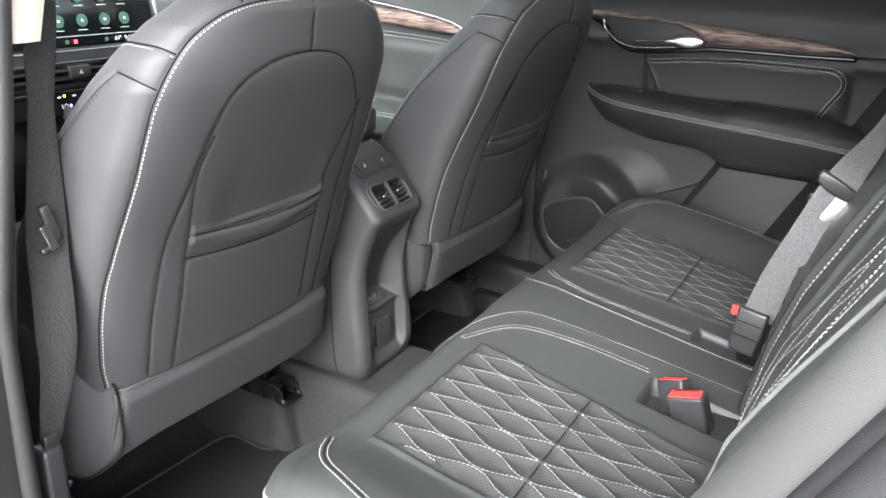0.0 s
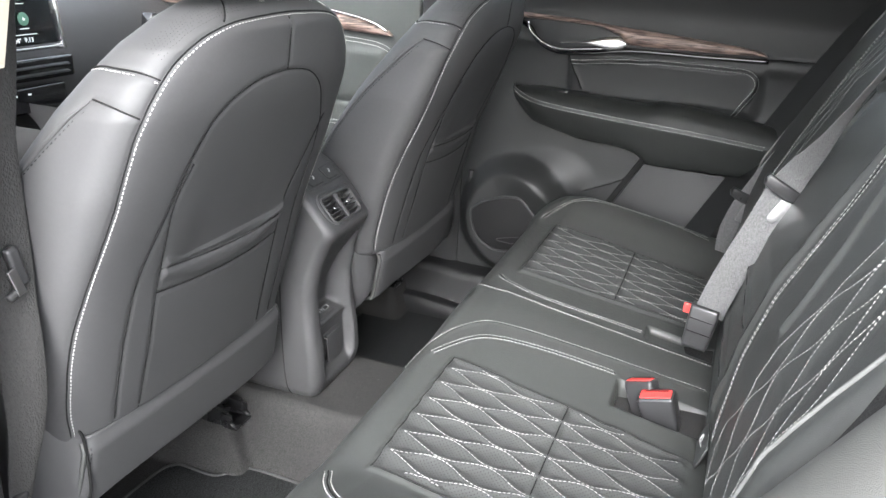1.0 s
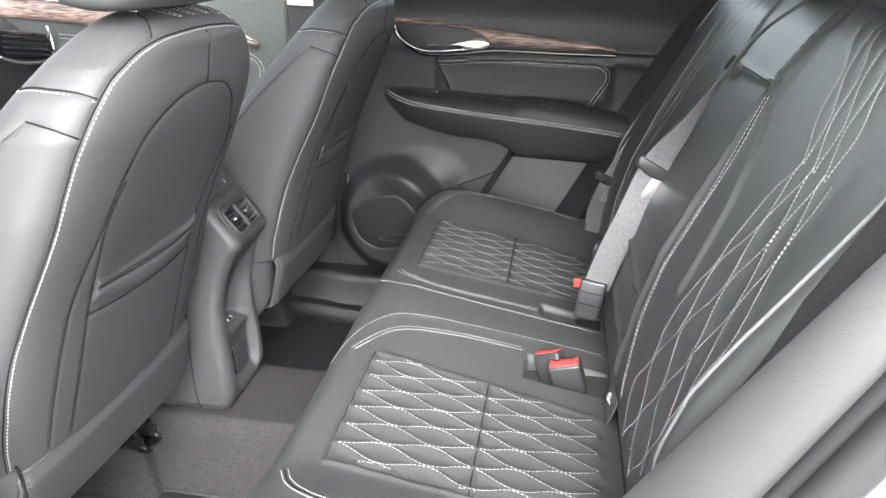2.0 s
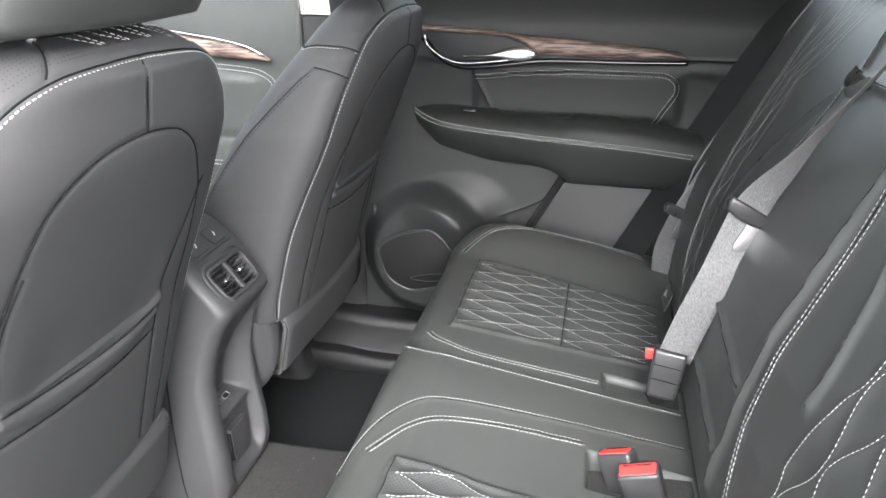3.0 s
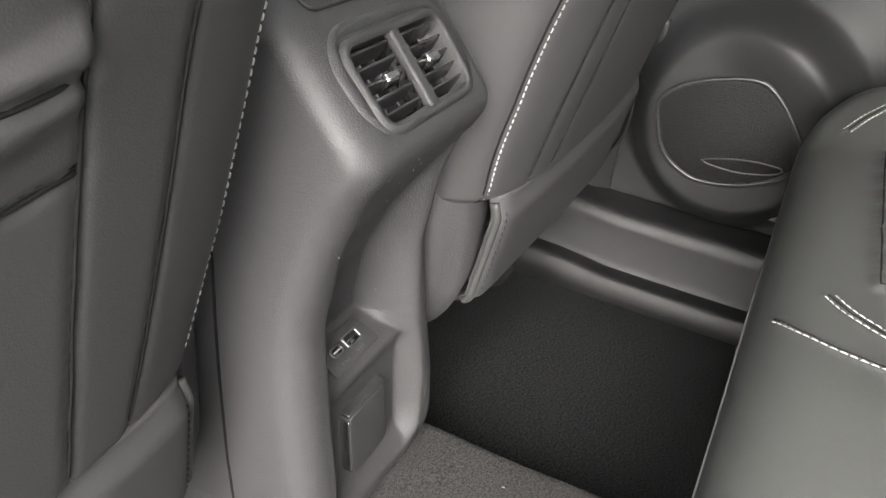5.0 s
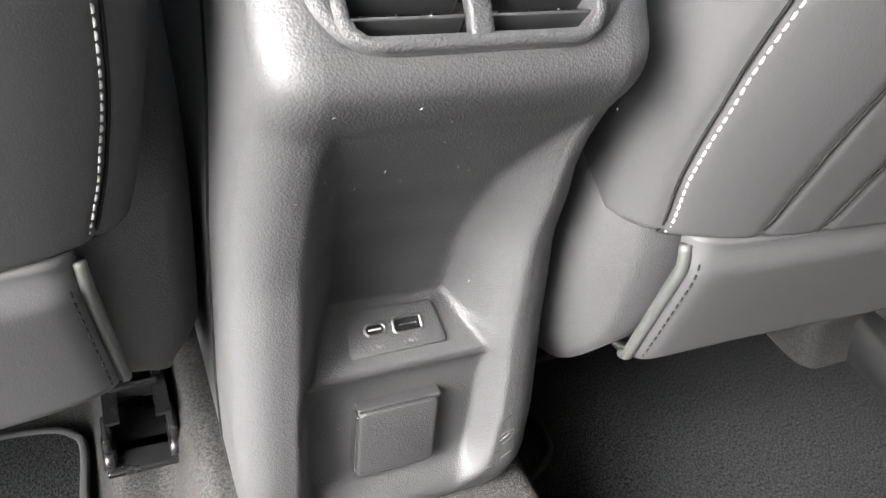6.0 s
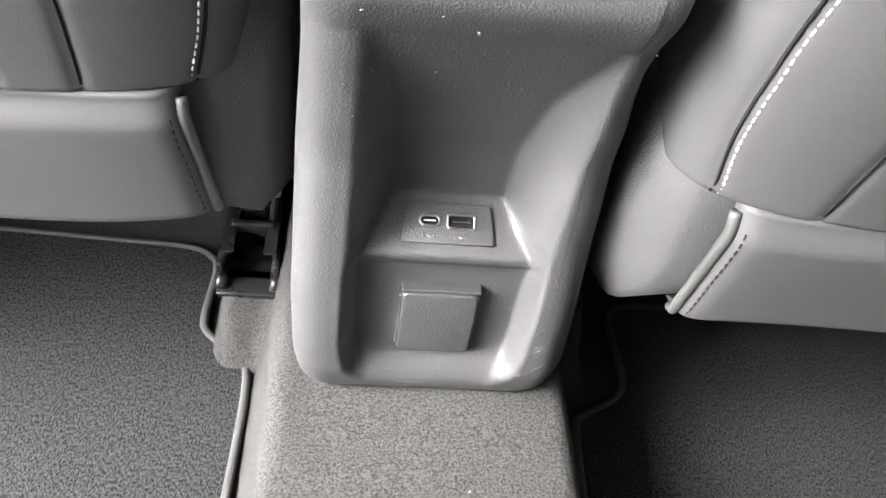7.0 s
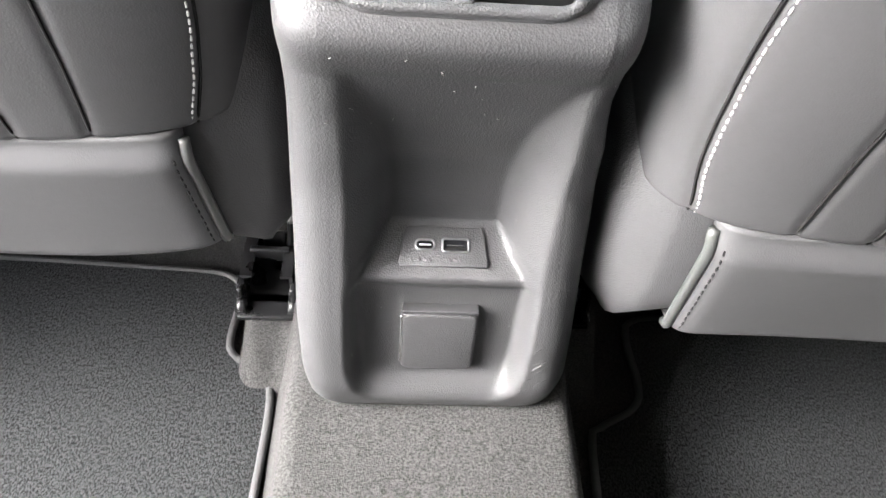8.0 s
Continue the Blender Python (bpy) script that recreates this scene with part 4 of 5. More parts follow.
for k in ("dsl", "dsr", "dor"):
    P, N = near(tree2, rl[k][0])[0], rl[k][1]
    th += [stitches(P, N, 0.0046, 0.0020, 0.00058, 0.0005, 0.0045), stitches(P, N, 0.0046, 0.0020, 0.00058, 0.0005, -0.0045)]
part("seam_stitching", join(*th), THREAD, bk, "white twin stitching beside the armrest panel")
part("quilt_stitching", join(*[stitches(near(tree2, P)[0], N, 0.0036, 0.0018, 0.00042, 0.0003) for P, N in wave]), THREAD, bk, "white wavy quilting thread")
part("seam", join(*[tube(even(near(tree2, rl[k][0])[0]), 0.0010, 5) for k in rl]), SEAM, bk, "dark joints of the fold-down armrest")
PIPE_X = {-1: (0.500, 0.530, 0.553, 0.575, 0.592, 0.598), 1: (0.555, 0.570, 0.578, 0.582, 0.582, 0.560)}
for sx, px in PIPE_X.items():
    ln = smooth_line([(sx * x, -0.3, z) for x, z in zip(px, (0.42, 0.54, 0.62, 0.70, 0.78, 0.89))], 0.006)
    part("piping", tube(lay(tree2, ln, BACK, 0.001)[0], 0.0022, 8), PIPING_DARK, bk, "light grey piping along the backrest edge")


def isofix(x, z, s=1):
    o = Vector((x, back_surf(x, z)[1] + 0.008, z))
    n_ = Vector((0, 0.93, 0.33)).normalized()
    u_, v_ = Vector((1, 0, 0)), Vector((0, -0.33, 0.93)).normalized()
    out = [(-0.036, -0.018), (0.026, -0.018), (0.034, -0.010), (0.036, 0.010), (0.028, 0.018), (-0.034, 0.018), (-0.038, 0.010), (-0.038, -0.012)]
    fl = part("anchor_flap", slab(out, (o, u_, v_, n_), 0.003, 0.0015), LEATHER, bench_thing, "small leather anchor flap with a stamped mark")
    ring = [o + n_ * 0.0034 + u_ * (0.012 + 0.006 * math.cos(a)) + v_ * (0.006 * math.sin(a)) for a in np.linspace(0, 2 * math.pi, 20, endpoint=False)]
    part("mark", tube(ring, 0.0006, 5, True), PRINT, fl, "grey printed ring mark")
    part("mark", bev_box(o + n_ * 0.0034 - u_ * 0.006, (0.008, 0.0006, 0.012), 0.0002, (-20, 0, 0)), PRINT, fl)


isofix(-0.185, 0.325)
isofix(0.440, 0.340)
# rear head restraints
for hx, w_ in ((-0.33, 0.13), (0.0, 0.11), (0.33, 0.13)):
    hl = []
    for z in np.linspace(-1, 1, 24):
        k = (1 - abs(z) ** 3) ** (1 / 3)
        lp = superloop(w_ * (0.75 + 0.25 * k), -0.05 * (0.4 + 0.6 * k), 0.045 * (0.4 + 0.6 * k), 3, 72)
        hl.append(np.column_stack([lp[:, 0] + hx, lp[:, 1] - 0.905 - 0.02 * z, np.full(len(lp), 0.985 + 0.075 * z)]))
    part("headrest", loft(hl), LEATHER, bench_thing, "low padded rear headrest")
# pull loop of the armrest
ln = smooth_line([(0.125, back_surf(0.125, 0.80)[1] + 0.004, 0.805), (0.11, back_surf(0.11, 0.785)[1] + 0.012, 0.788), (0.08, back_surf(0.08, 0.78)[1] + 0.014, 0.782), (0.055, back_surf(0.055, 0.795)[1] + 0.004, 0.80)], 0.006)
part("pull_loop", strap(ln, (0, 0.3, 1), 0.014, 0.002), LEATHER, bench_thing, "small leather pull loop")



# ---- centre console ----
console = thing("center_console", (0, 0.3, 0.155), "black grained plastic centre console with rear air vents", "console")
RIM = ((0.150, 0.002), (0.165, -0.008), (0.19, -0.014), (0.24, -0.012), (0.30, -0.004), (0.36, 0.0), (0.41, -0.010), (0.45, -0.026), (0.466, -0.037), (0.474, -0.0405), (0.480, -0.040), (0.486, -0.037), (0.535, 0.004), (0.545, 0.014), (0.562, 0.036), (0.570, 0.050), (0.580, 0.072))
REC = ((0.150, 0.002), (0.165, -0.008), (0.178, -0.010), (0.187, -0.004), (0.195, 0.004), (0.21, 0.007), (0.25, 0.010), (0.272, 0.010), (0.280, 0.006), (0.285, 0.006), (0.289, 0.012), (0.302, 0.0345), (0.306, 0.038), (0.32, 0.038), (0.36, 0.030), (0.396, 0.014), (0.42, -0.002), (0.445, -0.020), (0.46, -0.033), (0.466, -0.036))
XR = ((0.17, 0.040), (0.19, 0.056), (0.21, 0.060), (0.45, 0.061))
XF = ((0.17, 0.030), (0.19, 0.046), (0.21, 0.050), (0.278, 0.051), (0.286, 0.048), (0.296, 0.036), (0.305, 0.031), (0.34, 0.031), (0.40, 0.038), (0.45, 0.052))


def tab(z, table):
    return np.interp(z, [a for a, _ in table], [b for _, b in table])


def console_half(z, side=-1):
    if side > 0:
        return tab(z, ((0.15, 0.070), (0.158, 0.081), (0.17, 0.088), (0.20, 0.091), (0.25, 0.088), (0.33, 0.083), (0.39, 0.078), (0.43, 0.071), (0.475, 0.070), (0.56, 0.074), (0.606, 0.070)))
    return tab(z, ((0.15, 0.070), (0.158, 0.081), (0.17, 0.087), (0.20, 0.090), (0.25, 0.091), (0.36, 0.089), (0.43, 0.085), (0.47, 0.084), (0.56, 0.085), (0.606, 0.080)))


def console_y(x, z):
    rim, rec = tab(z, RIM), tab(z, REC)
    if z >= 0.466:
        rec = rim
    ax = abs(x)
    xr, xf = tab(z, XR), tab(z, XF)
    s_ = 1 - ss(xf, xr, ax)
    return rim + (rec - rim) * s_


def console_face(u, z):
    a = console_half(z, u)
    r = 0.020
    x = u * a if abs(u) <= 1 else math.copysign(a, u)
    y = console_y(x, z)
    e = (abs(x) - (a - r)) / r
    if e > 0:
        y += r * (1 - math.sqrt(max(0.0, 1 - min(e, 1) ** 2)))
    if abs(u) > 1:
        y = y + (abs(u) - 1) * 0.72
        x = math.copysign(a + 0.004 * (abs(u) - 1), u)
    return (x, y, z)


edge = 1 - 0.23 * (1 - np.sin(np.linspace(0, 1, 14) * math.pi / 2))
uu = np.concatenate([[-2, -1.6, -1.3, -1.1, -1.03], -edge[::-1], np.linspace(-0.765, 0.765, 110), edge, [1.03, 1.1, 1.3, 1.6, 2]])
zz = np.concatenate([np.linspace(0.150, 0.275, 66)[:-1], np.linspace(0.275, 0.31, 56)[:-1], np.linspace(0.31, 0.45, 70)[:-1], np.linspace(0.45, 0.49, 30)[:-1], np.linspace(0.49, 0.580, 46)])
V, F = grid(console_face, uu, zz)
# soften creases
W3 = V.reshape(len(zz), len(uu), 3)
for _ in range(9):
    mid = W3[1:-1, 6:-6].copy()
    mid[..., 1] = 0.25 * (2 * W3[1:-1, 6:-6, 1] + W3[:-2, 6:-6, 1] + W3[2:, 6:-6, 1])
    W3[1:-1, 6:-6] = mid
# opening behind the air vents
VV = Vector((0, 0.643, 0.766))
VU = Vector((1, 0, 0))
VN = VU.cross(VV)
VO = Vector((-0.008, -0.0186, 0.508))
rel = W3 - np.array(VO)
hole = (np.abs(rel[..., 0]) < 0.0475) & (np.abs(rel @ np.array(VV)) < 0.0225) & (np.abs(rel @ np.array(VN)) < 0.012)
W3[hole] -= np.array(VN) * 0.022
for _ in range(2):
    mid = 0.25 * (2 * W3[:, 7:-7, 1] + W3[:, 6:-8, 1] + W3[:, 8:-6, 1])
    W3[:, 7:-7, 1] = np.where(hole[:, 7:-7], W3[:, 7:-7, 1], mid)
body = part("body", (W3.reshape(-1, 3), F), PLASTIC, console)
for sx in (-1, 1):
    ln = smooth_line([(sx * 0.0925, 0.044, 0.152), (sx * 0.0935, 0.050, 0.19), (sx * 0.0935, 0.056, 0.30), (sx * 0.0890, 0.060, 0.42), (sx * 0.0880, 0.075, 0.52)], 0.01)
    part("side_joint", tube(near(bvh((W3.reshape(-1, 3), F)), ln, 0.0)[0], 0.0012, 5), SEAM, console, "dark joint down the side of the console")
part("armrest_lid", bev_box((0, 0.28, 0.612), (0.185, 0.40, 0.05), 0.018, None, 4), LEATHER, console, "charcoal leather armrest lid")
part("side_panel", join(box(-0.112, -0.090, 0.30, 0.75, 0.15, 0.30, 0.01), box(0.090, 0.112, 0.30, 0.75, 0.15, 0.30, 0.01)), PLASTIC_SOFT, console)

# vent block on the upper slope
def rrect(w, h, r, n=6, taper=0.0):
    p = []
    for cx_, cy_, a0 in ((w / 2 - r, h / 2 - r, 0), (-w / 2 + r, h / 2 - r, 90), (-w / 2 + r, -h / 2 + r, 180), (w / 2 - r, -h / 2 + r, 270)):
        for k in range(n + 1):
            a = radians(a0 + 90 * k / n)
            x, y = cx_ + r * math.cos(a), cy_ + r * math.sin(a)
            p.append((x * (1 + taper * y / h), y))
    return p


def ring(outer, inner, frame, h0, h1):
    o, u, v, n = [np.asarray(a, float) for a in frame]
    A, B = resample(outer, 64), resample(inner, 64)
    L = [o + q[:, :1] * u + q[:, 1:] * v + h * n for q, h in ((A, h0), (A * 0.99, h1), (B * 1.01, h1), (B, h1 - 0.0012), (B, h0 - 0.012))]
    return loft(L, False)


surround = part("vent_surround", ring(rrect(0.122, 0.064, 0.026, 8, 0.06), rrect(0.100, 0.050, 0.011, 8, 0.06), (VO + VV * 0.004, VU, VV, VN), -0.001, 0.0010), PLASTIC_SOFT, console, "matt black panel round the vents")
frame_v = part("vent_frame", ring(rrect(0.104, 0.054, 0.013, 8, 0.06), rrect(0.094, 0.0445, 0.009, 8, 0.06), (VO, VU, VV, VN), 0.0, 0.0032), PLASTIC_SOFT, console, "matt black vent surround")
part("vent_recess", slab(rrect(0.094, 0.0445, 0.009, 8, 0.06), (VO - VN * 0.0205, VU, VV, VN), 0.0005, 0.0001), GLOSS_BLACK, frame_v, "dark vent opening")
tilt = -math.degrees(math.atan2(0.643, 0.766))
part("divider", bev_box(VO + VN * 0.0002, (0.0085, 0.006, 0.047), 0.0018, (tilt, 0, 0)), PLASTIC_SOFT, frame_v, "grey bar between the vents")
for sx in (-1, 1):
    for k in range(5):
        o = VO + VU * (sx * 0.0255) + VV * (-0.0172 + 0.0086 * k) - VN * 0.006
        part("slat", bev_box(o, (0.042, 0.011, 0.0015), 0.0006, (tilt - 24, 0, 0)), PLASTIC_GLOSS, frame_v)
    part("tab", bev_box(VO + VU * (sx * 0.0225) - VN * 0.0008, (0.013, 0.009, 0.0055), 0.0024, (tilt - 20, 0, 0), 3), CHROME, frame_v, "bright vent adjuster tab")
    for q in (-0.013, 0.0, 0.013):
        part("vane", bev_box(VO + VU * (sx * 0.0255 + q) - VN * 0.014, (0.0012, 0.008, 0.043), 0.0004, (tilt, 0, 0)), PLASTIC_GLOSS, frame_v)
# heated seat switches above the vents
BV = Vector((0, 0.79, 0.613))
BN = VU.cross(BV)
BO = Vector((-0.005, 0.0245, 0.5535))
sw = part("switch_panel", slab(rrect(0.116, 0.036, 0.009), (BO - BN * 0.001, VU, BV, BN), 0.0024, 0.0012), PLASTIC_SOFT, console, "matt black switch panel")
for sx in (-1, 1):
    o = BO + VU * (sx * 0.027) + BN * 0.0012
    part("button_gap", slab(rrect(0.038, 0.027, 0.005, 6, 0.10 * sx), (o, VU, BV, BN), 0.0004, 0.0001), SEAM, sw, "dark gap round the button")
    part("seat_heat_button", slab(rrect(0.036, 0.025, 0.005, 6, 0.10 * sx), (o, VU, BV, BN), 0.0024, 0.0010), PLASTIC_SOFT, sw, "seat heating button with a white mark")
    part("mark", bev_box(o + BN * 0.0025 - BV * 0.001, (0.006, 0.0024, 0.0004), 0.0001, (38, 0, 20)), PRINT, sw)
    part("mark", bev_box(o + BN * 0.0025 + BV * 0.002 + VU * 0.002, (0.0022, 0.0055, 0.0004), 0.0001, (38, 0, -12)), PRINT, sw)

# socket lid
CV = Vector((0, 0.0045, 0.052)).normalized()
CN = VU.cross(CV)
CO = Vector((0.001, 0.0085, 0.2285))
lid = part("socket_lid", slab(rrect(0.049, 0.054, 0.006), (CO - CV * 0.002 - CN * 0.004, VU, CV, CN), 0.0125, 0.0025), PLASTIC_SOFT, console, "square black socket lid")
part("lid_hinge", join(bev_box(CO + CV * 0.0262 + CN * 0.003, (0.049, 0.010, 0.003), 0.001), bev_box(CO + CV * 0.0255 + CN * 0.0062, (0.030, 0.003, 0.003), 0.0008)), PLASTIC_GLOSS, lid, "black lid hinge")
# lighter left edge of the lid, set as a thin chrome strip
part("lid_edge", bev_box(CO - VU * 0.0250 + CN * 0.0035, (0.0016, 0.0085, 0.044), 0.0006, (-5, 0, 0)), CHROME, lid, "thin bright strip along the left edge of the lid")
# charging ports
UV_ = Vector((0, 0.0225, 0.0135)).normalized()
UN = VU.cross(UV_)
UO = Vector((0.0, 0.0225, 0.2955)) + UN * 0.0004
plate = part("port_plate", slab([(-0.0265, -0.0125), (0.0265, -0.0125), (0.0275, -0.010), (0.0245, 0.010), (0.022, 0.0125), (-0.022, 0.0125), (-0.0245, 0.010), (-0.0275, -0.010)], (UO, VU, UV_, UN), 0.0016, 0.0006), PLASTIC, console, "grained plate with two charging ports")


def port(x, w, h, r, name, lab):
    o = UO + VU * x + UV_ * 0.001 + UN * 0.0014
    p = part(name, ring(rrect(w, h, r), rrect(w - 0.0028, h - 0.0028, max(0.0008, r - 0.0012)), (o, VU, UV_, UN), 0.0, 0.0012), DULL_METAL, plate, lab)
    part("socket", slab(rrect(w - 0.0026, h - 0.0026, max(0.0008, r - 0.0012)), (o, VU, UV_, UN), 0.0004, 0.0001), GLOSS_BLACK, plate, "dark port opening")
    part("tongue", bev_box(o + UN * 0.0006, ((w - 0.003) * 0.72, 0.0014, 0.0008), 0.0003, (-32, 0, 0)), CHROME if w > 0.014 else PRINT, plate)
    for q in (-0.0032, 0.0032):
        part("mark", bev_box(o + VU * q - UV_ * 0.0095 + UN * 0.0004, (0.0016, 0.0024, 0.0003), 0.0001, (32, 0, 25)), MARK_GREY, plate)
    part("mark", bev_box(o - UV_ * 0.0095 + UN * 0.0004, (0.0030, 0.0016, 0.0003), 0.0001, (32, 0, -30)), MARK_GREY, plate)


MARK_GREY = mat("grey_print", (0.085, 0.085, 0.085), 0.6, spread=0.05)
port(0.0072, 0.0175, 0.0095, 0.0022, "charging_port", "chrome framed rectangular charging port")
port(-0.0115, 0.0130, 0.0076, 0.0036, "charging_port", "small chrome oval charging port")
# scuffs at the lower right corner
rng = random.Random(4)
for k in range(7):
    z = 0.192 + 0.006 * k + 0.004 * rng.random()
    x = 0.056 + 0.012 * rng.random()
    L_, sl = rng.uniform(0.004, 0.010), rng.uniform(0.2, 1.1)
    P_ = [(x + q * L_, console_y(x + q * L_, z + q * L_ * sl) - 0.0001, z + q * L_ * sl) for q in (0, 0.5, 1)]
    part("scuff", tube(P_, rng.uniform(0.00012, 0.00024), 4), MARK_GREY, console)

# ---- floor mats ----
def floor_mat(name, outline, label):
    t_ = thing(name, (float(np.mean([p[0] for p in outline])), 0.0, 0.004), label, "floor mat", "floor mats")
    rim = smooth_line([(x, y, 0) for x, y in outline], 0.008, True)[:-1]
    part("mat_body", slab(rim[:, :2], ((0, 0, 0.004), (1, 0, 0), (0, 1, 0), (0, 0, 1)), 0.009, 0.003), MAT_PILE, t_)
    part("binding", tube(rim + np.array((0, 0, 0.011)), 0.0042, 7, True), MAT_EDGE, t_, "stitched black mat edge binding")
    return t_


floor_mat("floor_mat", [(-0.42, 0.254), (-0.30, 0.249), (-0.215, 0.244), (-0.190, 0.232), (-0.183, 0.215), (-0.186, 0.16), (-0.180, 0.139), (-0.150, 0.115), (-0.140, 0.098), (-0.139, 0.04), (-0.146, -0.10), (-0.155, -0.20), (-0.20, -0.235), (-0.55, -0.235), (-0.60, -0.20), (-0.60, 0.20), (-0.56, 0.25)], "charcoal carpet floor mat behind the driver seat")
floor_mat("floor_mat", [(0.42, 0.204), (0.30, 0.200), (0.225, 0.195), (0.212, 0.17), (0.214, 0.115), (0.204, 0.088), (0.168, 0.066), (0.158, 0.045), (0.152, -0.10), (0.158, -0.20), (0.20, -0.235), (0.60, -0.235), (0.645, -0.20), (0.645, 0.06), (0.62, 0.12), (0.56, 0.20)], "charcoal carpet floor mat behind the passenger seat")

LINT = mat("white_lint", (0.24, 0.24, 0.235), 0.8, spread=0.1)
# lint on the console and the tunnel carpet
rng = random.Random(11)
specks = []
for k in range(26):
    x, z = rng.uniform(-0.065, 0.065), rng.uniform(0.40, 0.468) if k < 18 else rng.uniform(0.20, 0.40)
    y = console_y(x, z) - 0.0006
    d_ = Vector((rng.uniform(-1, 1), 0, rng.uniform(-1, 1))).normalized() * rng.uniform(0.0004, 0.0010)
    specks.append(tube([(x - d_.x, y, z - d_.z), (x, y, z + 0.0002), (x + d_.x, y, z + d_.z)], 0.0002, 4))
lint = solo("lint", join(*specks), LINT, "white lint specks clinging to the console", "lint", "stuff")
fib = []
for k in range(9):
    x, y = rng.uniform(-0.09, 0.09), rng.uniform(-0.19, -0.03)
    a_ = rng.uniform(0, 6.28)
    L_ = 0.0045 if k == 0 else rng.uniform(0.0006, 0.0014)
    fib.append(tube([(x - L_ * math.cos(a_), y - L_ * math.sin(a_), 0.1585), (x + 0.3 * L_, y, 0.1592), (x + L_ * math.cos(a_ + 0.5), y + L_ * math.sin(a_ + 0.5), 0.1585)], 0.0003, 4))
solo("lint", join(*fib), LINT, "white lint fibres lying on the tunnel carpet", "lint", "stuff")



# ---- right rear door ----
door = thing("rear_door", (0.72, -0.35, 0.15), "closed rear door with dark leather trim and wood strip", "car door")


def door_x(y, z):
    x = 0.700 - 0.02 * ss(0.62, 0.80, z) - 0.03 * ss(0.80, 0.915, z)
    # speaker bulge
    d = math.hypot((y + 0.145) / 0.125, (z - 0.295) / 0.135)
    x -= 0.050 * (1 - ss(0.86, 1.25, d))
    # fairing above and behind the speaker
    d2 = math.hypot((y + 0.22) / 0.10, (z - 0.40) / 0.07)
    x -= 0.022 * (1 - ss(0.2, 1.3, d2))
    # padded insert above the armrest
    x -= 0.010 * ss(0.60, 0.63, z) * (1 - ss(0.70, 0.722, z)) * ss(-0.68, -0.65, y) * (1 - ss(-0.26, -0.24, y))
    # ledge under the wood strip
    x -= 0.004 * math.exp(-((z - 0.728 - 0.03 * (y + 0.4)) / 0.012) ** 2)
    return x


ys = np.linspace(-0.92, 0.06, 230)
zs_ = np.linspace(0.14, 0.915, 235)
geo = grid(lambda y, z: (door_x(y, z), y, z), ys, zs_)
tree = bvh(geo)
SIDE = (1, 0, 0)


def on_door(pts, step=0.004, tr=None):
    return lay(tr or tree, smooth_line([(0.4, y, z) for y, z in pts], step), SIDE)


dd = {
    "v": [(-0.238, 0.722), (-0.258, 0.68), (-0.281, 0.636)],
    "ins": [(-0.250, 0.696), (-0.352, 0.7055), (-0.504, 0.7125), (-0.620, 0.711), (-0.650, 0.703), (-0.658, 0.685), (-0.650, 0.662), (-0.616, 0.606)],
    "edge": [(-0.785, 0.76), (-0.77, 0.733), (-0.692, 0.600), (-0.60, 0.45)],
    "mid": [(-0.31, 0.39), (-0.36, 0.41), (-0.40, 0.43), (-0.43, 0.455)],
    "top": [(-0.66, 0.742), (-0.78, 0.742), (-0.90, 0.745)],
}
dl = {k: on_door(p) for k, p in dd.items()}
geo = groove(geo, [dl[k][0] for k in ("v", "ins", "edge", "top")], 0.003, 0.0035)
geo = groove(geo, [dl["mid"][0]], 0.002, 0.003)
panel = part("panel", geo, DOOR_SOFT, door, "black soft-touch door panel")
panel.modifiers.new("thick", "SOLIDIFY").thickness = -0.02
tree2 = bvh(geo)
P, N = near(tree2, dl["ins"][0])[0], dl["ins"][1]
part("insert_stitching", join(stitches(P, N, 0.0048, 0.0018, 0.0008, 0.0008, 0.0042), stitches(P, N, 0.0048, 0.0018, 0.0008, 0.0008, -0.0042)), THREAD, panel, "grey-white twin stitching round the door insert")
part("seam", join(*[tube(even(near(tree2, dl[k][0])[0]), 0.0010 if k == "ins" else 0.0018, 6) for k in dl]), SEAM, panel, "dark gaps between door panels")

# speaker grille
spk = resample([(y, z) for y, z in smooth_line([(-0.049, 0.319, 0), (-0.085, 0.346, 0), (-0.149, 0.364, 0), (-0.182, 0.353, 0), (-0.221, 0.308, 0), (-0.232, 0.272, 0), (-0.205, 0.242, 0), (-0.150, 0.222, 0), (-0.107, 0.221, 0), (-0.068, 0.245, 0), (-0.050, 0.285, 0)], 0.008, True)[:-1, :2]], 80)
gr = part("speaker_grille", slab(spk, ((0.6470, 0, 0), (0, 1, 0), (0, 0, 1), (-1, 0, 0)), 0.012, 0.003), GRILLE, door, "black perforated speaker grille")
rim = np.array([(0.6350, y, z) for y, z in spk])
part("grille_rim", tube(rim, 0.0030, 7, True), PLASTIC_GLOSS, gr)
tri_ = smooth_line([(0.6345, -0.118, 0.248), (0.6345, -0.170, 0.262), (0.6345, -0.215, 0.262), (0.6345, -0.205, 0.252), (0.6345, -0.160, 0.243)], 0.006, True)[:-1]
part("emblem_rim", tube(tri_, 0.0012, 6, True), PLASTIC_GLOSS, gr, "raised arrow outline on the grille")
outer = smooth_line([(0.70, -0.02, 0.40), (0.695, -0.026, 0.33), (0.69, -0.028, 0.25), (0.69, -0.065, 0.197), (0.69, -0.145, 0.178), (0.69, -0.26, 0.172), (0.69, -0.40, 0.172)], 0.008)
part("door_seal", tube(outer, 0.008, 8), RUBBER, door, "black rubber seal at the door's lower edge")

